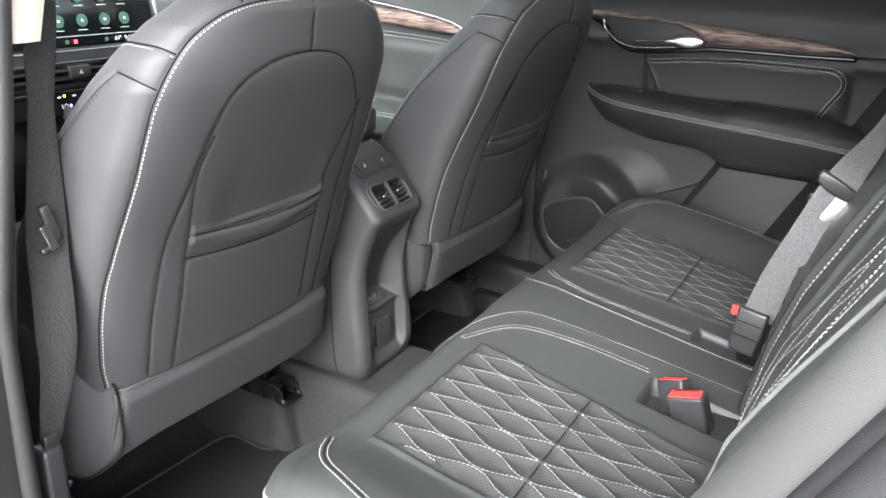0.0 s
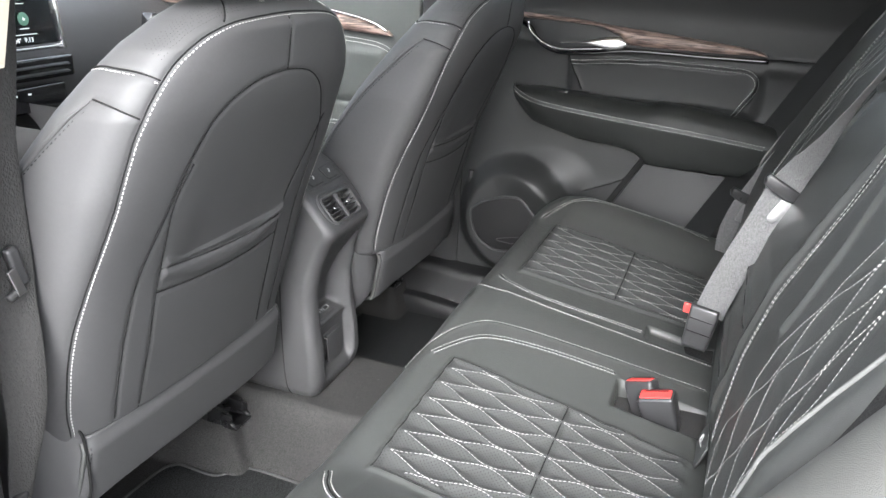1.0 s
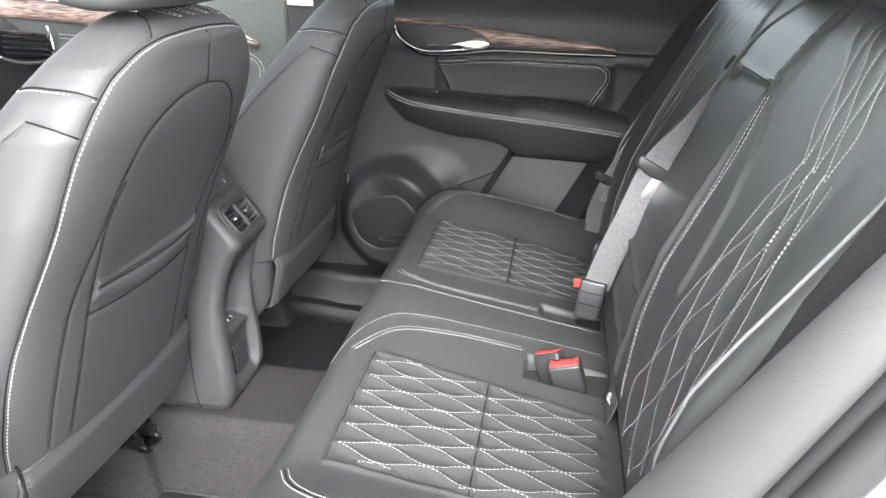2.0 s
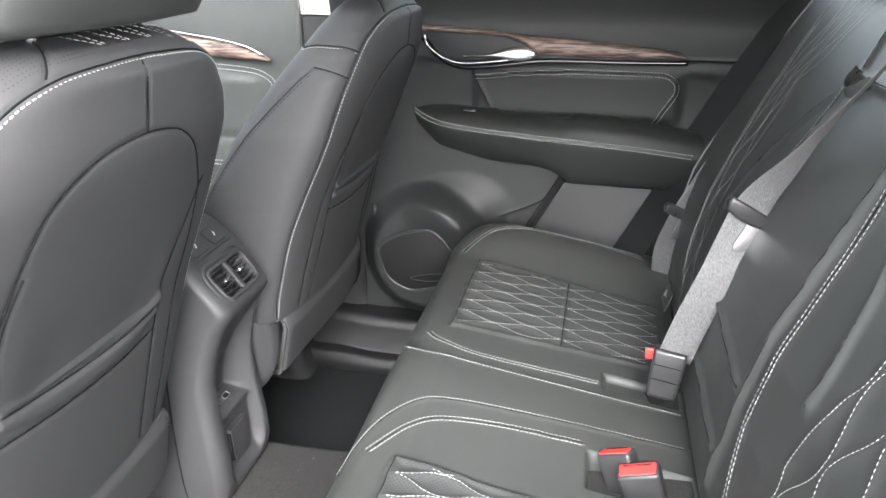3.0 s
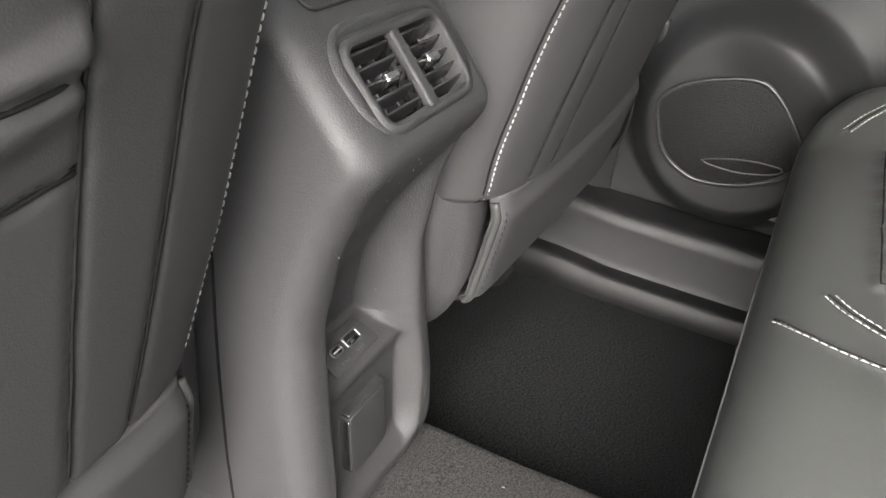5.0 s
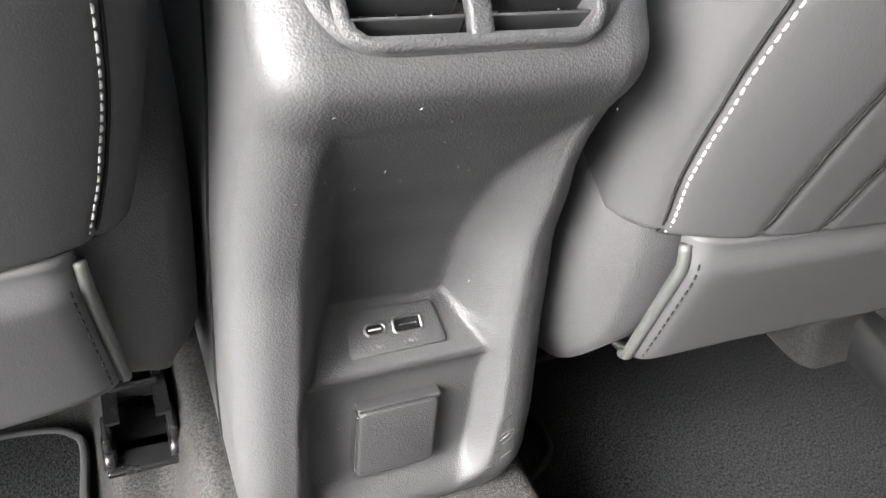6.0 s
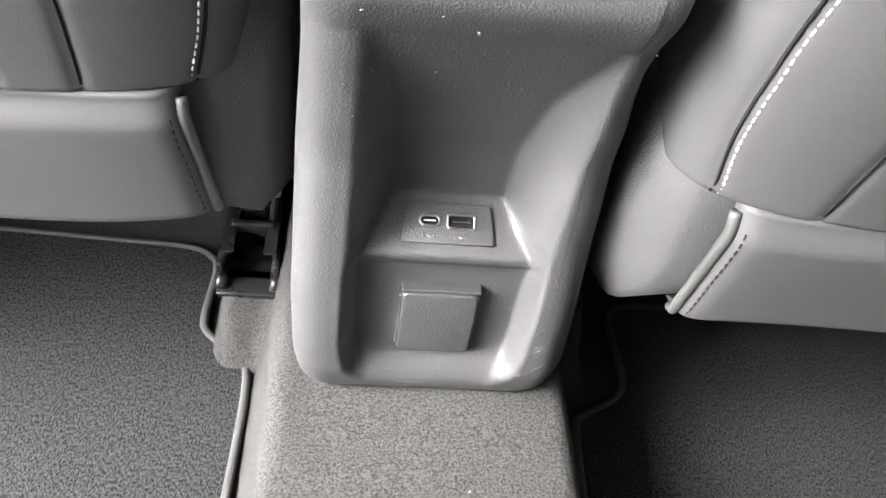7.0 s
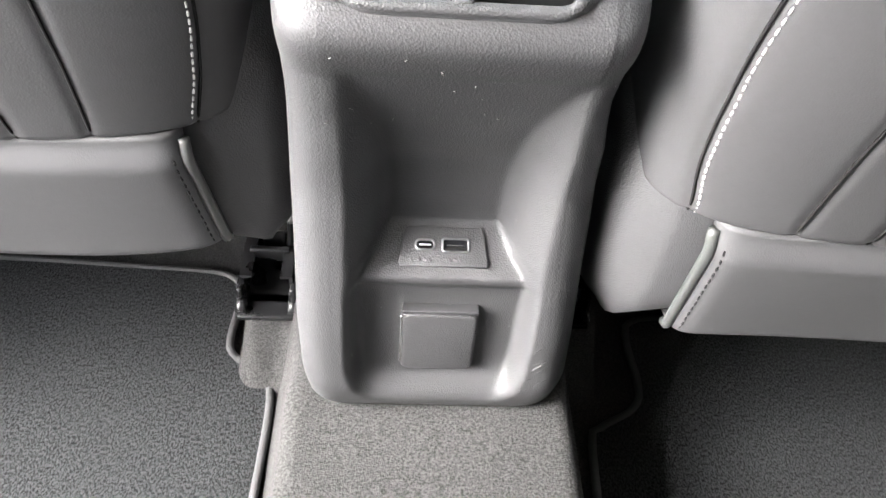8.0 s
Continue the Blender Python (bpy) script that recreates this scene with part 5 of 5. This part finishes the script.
# armrest
arm = []
for y in np.linspace(-0.118, -0.745, 80):
    q = (-0.118 - y) / 0.627
    nose = math.sqrt(max(0.0, 1 - (1 - min(1, q / 0.16)) ** 2))
    zt = 0.640 - 0.040 * q + 0.012 * ss(0.50, 0.56, q) * (1 - ss(0.62, 0.98, q)) - 0.022 * (1 - nose)
    zs0 = np.interp(y, (-0.70, -0.565, -0.364, -0.206, -0.118), (0.562, 0.575, 0.590, 0.606, 0.628))
    zb = np.interp(y, (-0.75, -0.46, -0.424, -0.387, -0.29, -0.18, -0.146, -0.118), (0.484, 0.486, 0.510, 0.520, 0.527, 0.556, 0.583, 0.610))
    xo = 0.685 - (0.082 - 0.012 * q) * nose
    sec = [(0.715, zt - 0.006), (0.69, zt - 0.002), (0.69 - (0.69 - xo) * 0.45, zt), (xo + 0.016, zt - 0.35 * (zt - zs0)), (xo + 0.004, zs0 + 0.007), (xo, zs0),
           (xo + 0.002, zs0 - 0.010), (xo + 0.010, zs0 - 0.45 * (zs0 - zb)), (xo + 0.022 * nose + 0.004, zb + 0.012), (xo + 0.045 * nose, zb), (0.715, zb - 0.002)]
    sec = smooth_line([(a, b, 0) for a, b in sec], 0.004)
    s_ = np.linspace(0, len(sec) - 1, 44)
    arm.append(np.stack([np.interp(s_, range(len(sec)), sec[:, 0]), np.full(44, y), np.interp(s_, range(len(sec)), sec[:, 1])], 1))
ag = loft(arm)
ar = part("armrest", ag, DOOR_LEATHER, door, "padded charcoal leather door armrest")
atree = bvh(ag)
ln = smooth_line([(0.3, -0.128, 0.628), (0.3, -0.206, 0.607), (0.3, -0.364, 0.591), (0.3, -0.565, 0.576), (0.3, -0.70, 0.563)], 0.004)
P, N = lay(atree, ln, SIDE)
part("armrest_stitching", join(stitches(P, N, 0.0048, 0.0018, 0.0008, 0.0006, 0.004), stitches(P, N, 0.0048, 0.0018, 0.0008, 0.0006, -0.004)), THREAD, ar, "white twin stitching along the armrest")
part("switch_plate", slab([(-0.150, 0.0), (-0.290, 0.0), (-0.302, 0.012), (-0.302, 0.050), (-0.150, 0.050)], ((0.636, 0, 0.6165), (0, 1, 0), (1, 0, 0.1), (0.1, 0, 1)), 0.010, 0.004), DOOR_PLASTIC, ar, "black window switch plate")
part("window_switch", bev_box((0.650, -0.245, 0.6295), (0.014, 0.026, 0.008), 0.003, (0, 0, 0)), PLASTIC_GLOSS, ar, "black window switch")
part("switch_mark", bev_box((0.645, -0.256, 0.6338), (0.003, 0.006, 0.001), 0.0003), PRINT, ar)

# lower pocket panel
part("pocket_panel", slab([(-0.447, 0.482), (-0.80, 0.474), (-0.86, 0.25), (-0.30, 0.25), (-0.384, 0.371)], ((0.698, 0, 0), (0, 1, 0), (0, 0, 1), (-1, 0, 0)), 0.022, 0.003), DOOR_PLASTIC, door, "grained plastic door pocket panel")
part("pocket_slot", slab([(-0.437, 0.492), (-0.452, 0.484), (-0.388, 0.366), (-0.305, 0.25), (-0.27, 0.25), (-0.37, 0.375)], ((0.699, 0, 0), (0, 1, 0), (0, 0, 1), (-1, 0, 0)), 0.008, 0.002), SEAM, door, "dark slot in front of the pocket")

# wood strip, bezel and handle
def trim_strip(ys_, top, bot, x0, bulge=0.014):
    """Tapered strip with a rounded face between an upper and a lower edge line."""
    loops = []
    for y in ys_:
        zt, zb = np.interp(y, *top), np.interp(y, *bot)
        h = max(0.0008, (zt - zb) / 2)
        loops.append([(x0 - bulge * math.sin(a) ** 0.6 if math.sin(a) > 0 else x0 + 0.004, y, (zt + zb) / 2 + h * math.cos(a)) for a in np.linspace(0, math.pi, 14)] + [(x0 + 0.004, y, zb), (x0 + 0.004, y, zt)])
    return loft(loops)


strip = part("wood_strip", trim_strip(np.linspace(-0.668, -0.05, 120), ((-0.668, -0.66, -0.64, -0.60, -0.499, -0.349, -0.246, -0.146, -0.05), (0.748, 0.753, 0.758, 0.763, 0.772, 0.783, 0.793, 0.797, 0.800)),
             ((-0.668, -0.55, -0.452, -0.378, -0.355, -0.312, -0.215, -0.05), (0.746, 0.744, 0.7435, 0.745, 0.764, 0.780, 0.785, 0.787)), 0.680), WOOD, door, "brown open-pore wood trim strip")
# black tube put in for the shade line below wood and handle
under = smooth_line([(0.672, -0.10, 0.79), (0.672, -0.148, 0.766), (0.670, -0.165, 0.744), (0.668, -0.195, 0.725), (0.668, -0.23, 0.717), (0.668, -0.30, 0.722), (0.668, -0.38, 0.733), (0.668, -0.46, 0.735), (0.670, -0.56, 0.735), (0.672, -0.672, 0.737)], 0.006)
part("strip_backing", tube(under, 0.0055, 8), GLOSS_BLACK, door, "black strip standing in for the shade under the wood")
bez = smooth_line([(0.664, -0.146, 0.780), (0.664, -0.150, 0.762), (0.664, -0.165, 0.747), (0.664, -0.190, 0.732), (0.664, -0.228, 0.7245), (0.664, -0.290, 0.730), (0.664, -0.351, 0.738), (0.664, -0.378, 0.744)], 0.005)
part("bezel", tube(bez, 0.0024, 8), CHROME, door, "satin chrome bezel line")
part("handle_recess", slab([(-0.150, 0.780), (-0.170, 0.748), (-0.195, 0.733), (-0.230, 0.728), (-0.300, 0.733), (-0.372, 0.745), (-0.35, 0.763), (-0.31, 0.777), (-0.215, 0.783)], ((0.684, 0, 0), (0, 1, 0), (0, 0, 1), (-1, 0, 0)), 0.004, 0.001), DOOR_SOFT, door, "dark handle recess")
lev = []
for q in np.linspace(0, 1, 34):
    y = -0.226 - 0.150 * q
    zc = 0.7395 + 0.012 * q - 0.004 * q ** 4
    h = 0.0022 + 0.0125 * ss(0.30, 0.78, q) * math.sqrt(max(0.0, 1 - ss(0.80, 1.0, q) ** 2 * 0.96))
    xo = 0.654 + 0.010 * (1 - math.sin(math.pi * min(1.0, 0.15 + 0.75 * q)))
    lev.append([(xo + 0.006 * math.cos(a), y, zc + h * math.sin(a)) for a in np.linspace(0, 2 * math.pi, 16, endpoint=False)])
part("door_handle", loft(lev), CHROME, door, "satin chrome door release lever")
# window over the door
win = part("window", box(0.655, 0.659, -0.86, -0.02, 0.90, 1.16, 0.001), GLASS, door, "door window glass")
win.visible_shadow = False

# body side trim between door and backrest
solo("trim_quarter_right", grid(lambda u, v:
     (0.688 - 0.09 * u, -0.66 - 0.52 * (v - 0.55) - 0.06 * u, v), np.linspace(0, 1, 10), np.linspace(0.25, 1.0, 24)), DOOR_SOFT, "dark side trim beside the rear seat", "side trim", "structure")

# ---- front passenger door ----
fd = thing("front_door", (0.72, 0.6, 0.15), "closed front passenger door with wood strip and stitched insert", "car door")


def fdoor_x(y, z):
    x = 0.705 - 0.02 * ss(0.60, 0.80, z)
    x -= 0.008 * ss(0.53, 0.56, z) * (1 - ss(0.66, 0.69, z)) * ss(0.22, 0.25, y)
    x -= 0.07 * ss(0.40, 0.44, z) * (1 - ss(0.49, 0.53, z)) * ss(0.18, 0.26, y)
    return x


geo = grid(lambda y, z: (fdoor_x(y, z), y, z), np.linspace(0.13, 1.15, 110), np.linspace(0.14, 0.92, 110))
tree = bvh(geo)
fp = part("panel", geo, FDOOR, fd, "soft dark door panel")
fp.modifiers.new("thick", "SOLIDIFY").thickness = -0.02
P, N = on_door([(0.75, 0.705), (0.45, 0.700), (0.28, 0.692), (0.225, 0.680), (0.205, 0.655), (0.21, 0.60), (0.215, 0.56)], 0.004, tree)
part("insert_stitching", join(stitches(P, N, 0.005, 0.0018, 0.0009, 0.0008, 0.005), stitches(P, N, 0.005, 0.0018, 0.0009, 0.0008, -0.005)), THREAD, fp, "white twin stitching round the insert")
P, N = on_door([(0.75, 0.492), (0.45, 0.492), (0.25, 0.490)], 0.004, tree)
part("armrest_stitching", join(stitches(P, N, 0.005, 0.0018, 0.0009, 0.0008, 0.005), stitches(P, N, 0.005, 0.0018, 0.0009, 0.0008, -0.005)), THREAD, fp, "white twin stitching on the armrest")
part("wood_strip", trim_strip(np.linspace(0.205, 1.0, 80), ((0.205, 0.215, 0.26, 0.36, 0.6, 1.0), (0.716, 0.724, 0.742, 0.760, 0.785, 0.80)), ((0.205, 0.30, 0.6, 1.0), (0.712, 0.716, 0.735, 0.75)), 0.688), WOOD, fd, "brown open-pore wood trim strip")
part("strip_edge", tube(smooth_line([(0.672, 1.0, 0.803), (0.672, 0.6, 0.788), (0.672, 0.36, 0.763), (0.672, 0.26, 0.745), (0.674, 0.213, 0.724)], 0.01), 0.003, 6), CHROME, fd, "thin chrome line over the wood")
w2 = part("window", box(0.66, 0.664, 0.15, 1.0, 0.925, 1.15, 0.001), GLASS, fd, "door window glass")
w2.visible_shadow = False

# driver door, closed, seen only from behind the seat
dd_ = thing("driver_door", (-0.72, 0.6, 0.15), "closed dark driver door panel", "car door")
part("panel", box(-0.76, -0.69, 0.16, 1.15, 0.12, 0.90, 0.02), PLASTIC_SOFT, dd_)

# ---- dashboard ----
dash = thing("dashboard", (0, 1.0, 0.5), "black dashboard with a lit touch screen and air vents", "dashboard")
dl_ = []
for x in np.linspace(-0.74, 0.74, 30):
    dl_.append([(x, 0.92, 0.30), (x, 0.84, 0.42), (x, 0.80, 0.52), (x, 0.79, 0.60), (x, 0.82, 0.66), (x, 0.86, 0.72), (x, 0.92, 0.765), (x, 1.05, 0.78), (x, 1.25, 0.77), (x, 1.25, 0.30)])
part("body", loft(dl_), PLASTIC_SOFT, dash)
scr = part("screen", bev_box((-0.14, 0.76, 0.775), (0.60, 0.018, 0.155), 0.006, (-8, 0, 0)), SCREEN, dash, "wide dark touch screen with round icons")
part("screen_trim", bev_box((-0.14, 0.748, 0.692), (0.60, 0.016, 0.007), 0.003), CHROME, scr, "chrome line under the screen")
part("screen_end", bev_box((0.163, 0.752, 0.765), (0.010, 0.02, 0.16), 0.004, (-8, 0, 12)), CHROME, scr, "chrome end of the screen")
for i, x in enumerate((-0.085, -0.030, 0.025, 0.075)):
    for j, z in enumerate((0.800, 0.752)):
        c = Vector((x, 0.7465 + 0.14 * (z - 0.775), z))
        circ = [(0.013 * math.cos(a), 0.013 * math.sin(a)) for a in np.linspace(0, 2 * math.pi, 24, endpoint=False)]
        ic = part("icon", slab(circ, (c, (1, 0, 0), (0, 0.14, 0.99), (0, -0.99, 0.14)), 0.0012, 0.0004), GLOW_GREEN, scr, "round green app icon")
        part("icon_mark", bev_box(c + Vector((0, -0.0016, 0)), (0.006, 0.001, 0.005), 0.0004, (-8, 35 * (i % 2), 0)), GLOW_WHITE, scr)
        part("caption_bar", bev_box(c + Vector((0, -0.0008, -0.019)), (0.022, 0.001, 0.0016), 0.0004), GLOW_WHITE, scr)
part("status_line", bev_box((-0.03, 0.7375, 0.722), (0.26, 0.001, 0.0012), 0.0003), GLOW_WHITE, scr)
for x, m_ in ((-0.075, GLOW_GREEN), (-0.055, GLOW_RED), (0.020, GLOW_GREEN)):
    part("status_icon", bev_box((x, 0.7365, 0.711), (0.008, 0.002, 0.008), 0.002), m_, scr)
part("status_text", text_mesh("84°  9:13", 0.013, ((0.064, 0.7358, 0.711), (1, 0, 0), (0, 0.14, 0.99), (0, -0.99, 0.14))), GLOW_WHITE, scr, "lit temperature and time digits")
scr.children[-1].data.materials.append(GLOW_WHITE)
part("vent_band", bev_box((-0.02, 0.775, 0.645), (0.46, 0.03, 0.045), 0.006), GLOSS_BLACK, dash, "gloss black vent band")
for z in (0.636, 0.652):
    part("vent_slat", bev_box((-0.02, 0.757, z), (0.42, 0.012, 0.003), 0.001, (15, 0, 0)), PLASTIC_GLOSS, dash)
part("hazard_button", bev_box((-0.045, 0.752, 0.648), (0.05, 0.012, 0.024), 0.003), PLASTIC_SOFT, dash, "hazard light button with a white triangle")
part("hazard_mark", slab([(-0.005, -0.004), (0.005, -0.004), (0, 0.005)], ((-0.045, 0.7455, 0.648), (1, 0, 0), (0, 0, 1), (0, -1, 0)), 0.0008, 0.0002), PRINT, dash)
hv = part("climate_panel", bev_box((-0.02, 0.775, 0.585), (0.40, 0.03, 0.055), 0.006), GLOSS_BLACK, dash, "gloss black climate panel with lit symbols")
for k in range(7):
    part("climate_mark", bev_box((-0.13 + 0.035 * k, 0.7585, 0.598), (0.008, 0.001, 0.003), 0.0004), GLOW_WHITE, hv)
part("climate_lamp", bev_box((-0.083, 0.7585, 0.600), (0.005, 0.001, 0.005), 0.0004), GLOW_ORANGE, hv)
part("climate_lamp", bev_box((-0.070, 0.7585, 0.578), (0.005, 0.001, 0.006), 0.0004), GLOW_BLUE, hv)
part("climate_text", text_mesh("LO", 0.012, ((-0.084, 0.758, 0.578), (1, 0, 0), (0, 0, 1), (0, -1, 0))), GLOW_WHITE, hv, "lit climate letters").data.materials.append(GLOW_WHITE)
vr = part("side_vent", bev_box((0.58, 0.785, 0.69), (0.20, 0.04, 0.07), 0.012, (0, 8, 0)), GLOSS_BLACK, dash, "outer dash vent with a chrome lip")
for k in range(4):
    part("slat", bev_box((0.58, 0.763, 0.672 + 0.013 * k), (0.17, 0.012, 0.002), 0.0008, (15, 8, 0)), PLASTIC_GLOSS, vr)
part("vent_lip", tube(smooth_line([(0.47, 0.757, 0.675), (0.56, 0.755, 0.652), (0.66, 0.757, 0.650), (0.69, 0.765, 0.68), (0.69, 0.775, 0.73)], 0.01), 0.005, 8), CHROME, vr, "chrome vent lip")



# paper tag hanging from the dash edge
tag = thing("hang_tag", (0.41, 0.775, 0.56), "yellow and white paper tag hanging from the dashboard", "tag")
part("ribbon", strap(smooth_line([(0.405, 0.790, 0.640), (0.412, 0.776, 0.634), (0.418, 0.768, 0.618), (0.416, 0.768, 0.600)], 0.004), (0.7, -0.7, 0), 0.010, 0.0008), PRINT, tag, "white paper loop")
part("card", bev_box((0.412, 0.766, 0.588), (0.026, 0.0012, 0.022), 0.0005, (0, 8, 20)), YELLOW, tag, "yellow card")

# ---- seat belts and buckles ----
def tongue(parent, at, along, across, plate=True):
    """Latch plate with a black grip, on the webbing."""
    a, w = Vector(along).normalized(), Vector(across).normalized()
    n_ = a.cross(w)
    w = n_.cross(a)
    o = Vector(at)
    grip = [(-0.030, -0.008), (0.030, -0.008), (0.033, 0.0), (0.028, 0.010), (0.010, 0.014), (-0.010, 0.014), (-0.028, 0.010), (-0.033, 0.0)]
    t_ = part("tongue", slab(grip, (o - n_ * 0.006, w, a, n_), 0.012, 0.004), PLASTIC_GLOSS, parent, "black moulded belt tongue")
    if plate:
        part("latch_plate", slab([(-0.012, 0.0), (0.012, 0.0), (0.012, 0.034), (0.009, 0.040), (-0.009, 0.040), (-0.012, 0.034)], (o + w * 0.018 + a * 0.012 - n_ * 0.001, w, a, n_), 0.0026, 0.0008), DULL_METAL, t_, "steel latch plate")


def belt(name, line, across, label, w=0.047, m=None):
    b_ = thing(name, tuple(line[0]), label, "seat belt", "seat belts")
    p = smooth_line(line, 0.012)
    k = np.linspace(0, 1, len(p))
    ac = np.asarray(across, float)
    if ac.ndim == 2:
        ac = np.stack([np.interp(k, np.linspace(0, 1, len(ac)), ac[:, i]) for i in range(3)], 1)
    part("webbing", strap(p, ac, w), m or WEBBING, b_)
    return b_


c = belt("center_seat_belt", [(-0.20, -0.90, 0.96), (-0.13, -0.81, 0.88), (-0.055, -0.775, 0.80), (0.043, -0.745, 0.70), (0.085, -0.716, 0.63), (0.066, -0.682, 0.54), (0.068, -0.658, 0.47), (0.078, -0.640, 0.40)],
         [(0.92, -0.20, -0.36), (0.92, -0.20, -0.36), (0.90, -0.3, -0.38), (0.1, -0.93, -0.35), (-0.15, -0.94, -0.29), (-0.15, -0.94, -0.29)], "grey webbing belt fastened across the middle seat", (0.014, 0.016, 0.018, 0.022, 0.047, 0.047, 0.047))
tongue(c, (0.080, -0.712, 0.622), (-0.15, 0.45, -0.85), (0.1, -0.9, -0.45))
c = belt("right_seat_belt", [(0.66, -0.90, 0.88), (0.60, -0.825, 0.74), (0.553, -0.740, 0.60), (0.526, -0.680, 0.485), (0.530, -0.664, 0.44), (0.548, -0.655, 0.39), (0.56, -0.655, 0.33)],
         [(0.9, -0.2, -0.35), (0.9, -0.3, -0.35), (0.5, -0.8, -0.2), (-0.1, -0.95, -0.1)], "grey webbing belt hanging beside the rear seat", 0.040)
tongue(c, (0.524, -0.674, 0.480), (-0.1, 0.35, -0.9), (0.3, -0.9, -0.3))
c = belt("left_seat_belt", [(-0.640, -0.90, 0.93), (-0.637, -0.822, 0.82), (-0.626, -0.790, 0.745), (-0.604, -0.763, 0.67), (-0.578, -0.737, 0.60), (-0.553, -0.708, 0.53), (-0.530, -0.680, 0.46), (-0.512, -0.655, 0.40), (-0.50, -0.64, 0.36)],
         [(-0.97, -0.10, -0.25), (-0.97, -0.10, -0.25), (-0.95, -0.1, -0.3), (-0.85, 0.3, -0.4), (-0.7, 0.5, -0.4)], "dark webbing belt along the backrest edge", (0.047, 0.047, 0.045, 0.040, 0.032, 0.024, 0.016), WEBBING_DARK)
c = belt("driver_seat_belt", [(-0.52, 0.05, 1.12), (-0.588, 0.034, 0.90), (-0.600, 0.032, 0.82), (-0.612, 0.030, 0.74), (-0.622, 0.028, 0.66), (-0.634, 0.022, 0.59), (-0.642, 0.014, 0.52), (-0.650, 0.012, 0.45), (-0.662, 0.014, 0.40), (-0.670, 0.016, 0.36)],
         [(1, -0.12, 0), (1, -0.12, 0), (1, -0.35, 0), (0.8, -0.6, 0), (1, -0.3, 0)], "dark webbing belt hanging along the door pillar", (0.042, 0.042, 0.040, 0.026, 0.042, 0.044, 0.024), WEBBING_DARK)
tg = part("tongue", join(bev_box((-0.632, 0.014, 0.620), (0.013, 0.010, 0.044), 0.004, (0, -14, 0)), bev_box((-0.638, 0.012, 0.594), (0.022, 0.008, 0.008), 0.003, (0, -20, 0))), PLASTIC_GLOSS, c, "black moulded belt tongue")
part("latch_plate", bev_box((-0.638, 0.009, 0.606), (0.010, 0.003, 0.030), 0.001, (0, -18, 0)), DULL_METAL, tg, "steel latch plate")
part("anchor", join(bev_box((-0.676, 0.018, 0.315), (0.026, 0.030, 0.085), 0.006), bev_box((-0.671, 0.016, 0.362), (0.018, 0.010, 0.020), 0.003)), PLASTIC_GLOSS, c, "black plastic belt anchor")


def buckle(name, at, along, across, label, red=True, big=1.0):
    """Belt buckle: shaped black housing with a red press button in its end."""
    a, w = Vector(along).normalized(), Vector(across).normalized()
    n_ = a.cross(w).normalized()
    w = n_.cross(a)
    o = Vector(at)
    t_ = thing(name, tuple(o), label, "belt buckle", "belt buckles")
    loops = []
    for q, sw_, sh in ((0, 0.80, 0.80), (0.08, 0.88, 0.88), (0.5, 0.95, 0.95), (0.93, 1.0, 1.0), (1.0, 0.96, 0.94)):
        lp = rrect(0.042 * sw_ * big, 0.024 * sh * big, 0.005, 4)
        loops.append([o + w * x + n_ * y + a * (0.072 * q) for x, y in lp])
    h_ = part("housing", loft(loops), PLASTIC_GLOSS, t_)
    if red:
        part("button", slab(rrect(0.036 * big, 0.0155 * big, 0.0025, 3), (o + a * 0.0715 + n_ * 0.0015, w, n_, a), 0.0022, 0.0008), RED, t_, "red press button")
        part("slot", slab(rrect(0.028 * big, 0.0022, 0.001, 3), (o + a * 0.0738 + n_ * -0.0045, w, n_, a), 0.0004, 0.0001), SEAM, t_, "dark latch slot")
    else:
        part("button", bev_box(o + a * 0.060 - w * 0.0285, (0.006, 0.012, 0.016), 0.002), RED, t_, "red button edge")
    for q in (0.028, 0.050):
        part("housing_line", tube([o + a * q + w * x + n_ * (-0.0122 * big) for x in (-0.019, 0.0, 0.019)], 0.0006, 5), SEAM, t_)
    return t_


def standing(top, along):
    return tuple(Vector(top) - Vector(along).normalized() * 0.0735)


A1, A2, A3 = (-0.10, 0.30, 0.92), (0.25, 0.30, 0.85), (0.12, -0.12, 0.98)
buckle("left_buckle", standing((-0.124, -0.588, 0.351), A1), A1, (0.10, 0.93, -0.30), "black buckle with a bright red button in the seat well", True, 1.25)
buckle("middle_buckle", standing((-0.090, -0.562, 0.350), A2), A2, (0.35, 0.85, -0.4), "black buckle with a red edge leaning in the seat well", True, 1.1)
buckle("right_buckle", standing((0.082, -0.636, 0.412), A3), A3, (-0.15, -0.94, -0.29), "large black buckle with a belt fastened in it", False, 1.12)
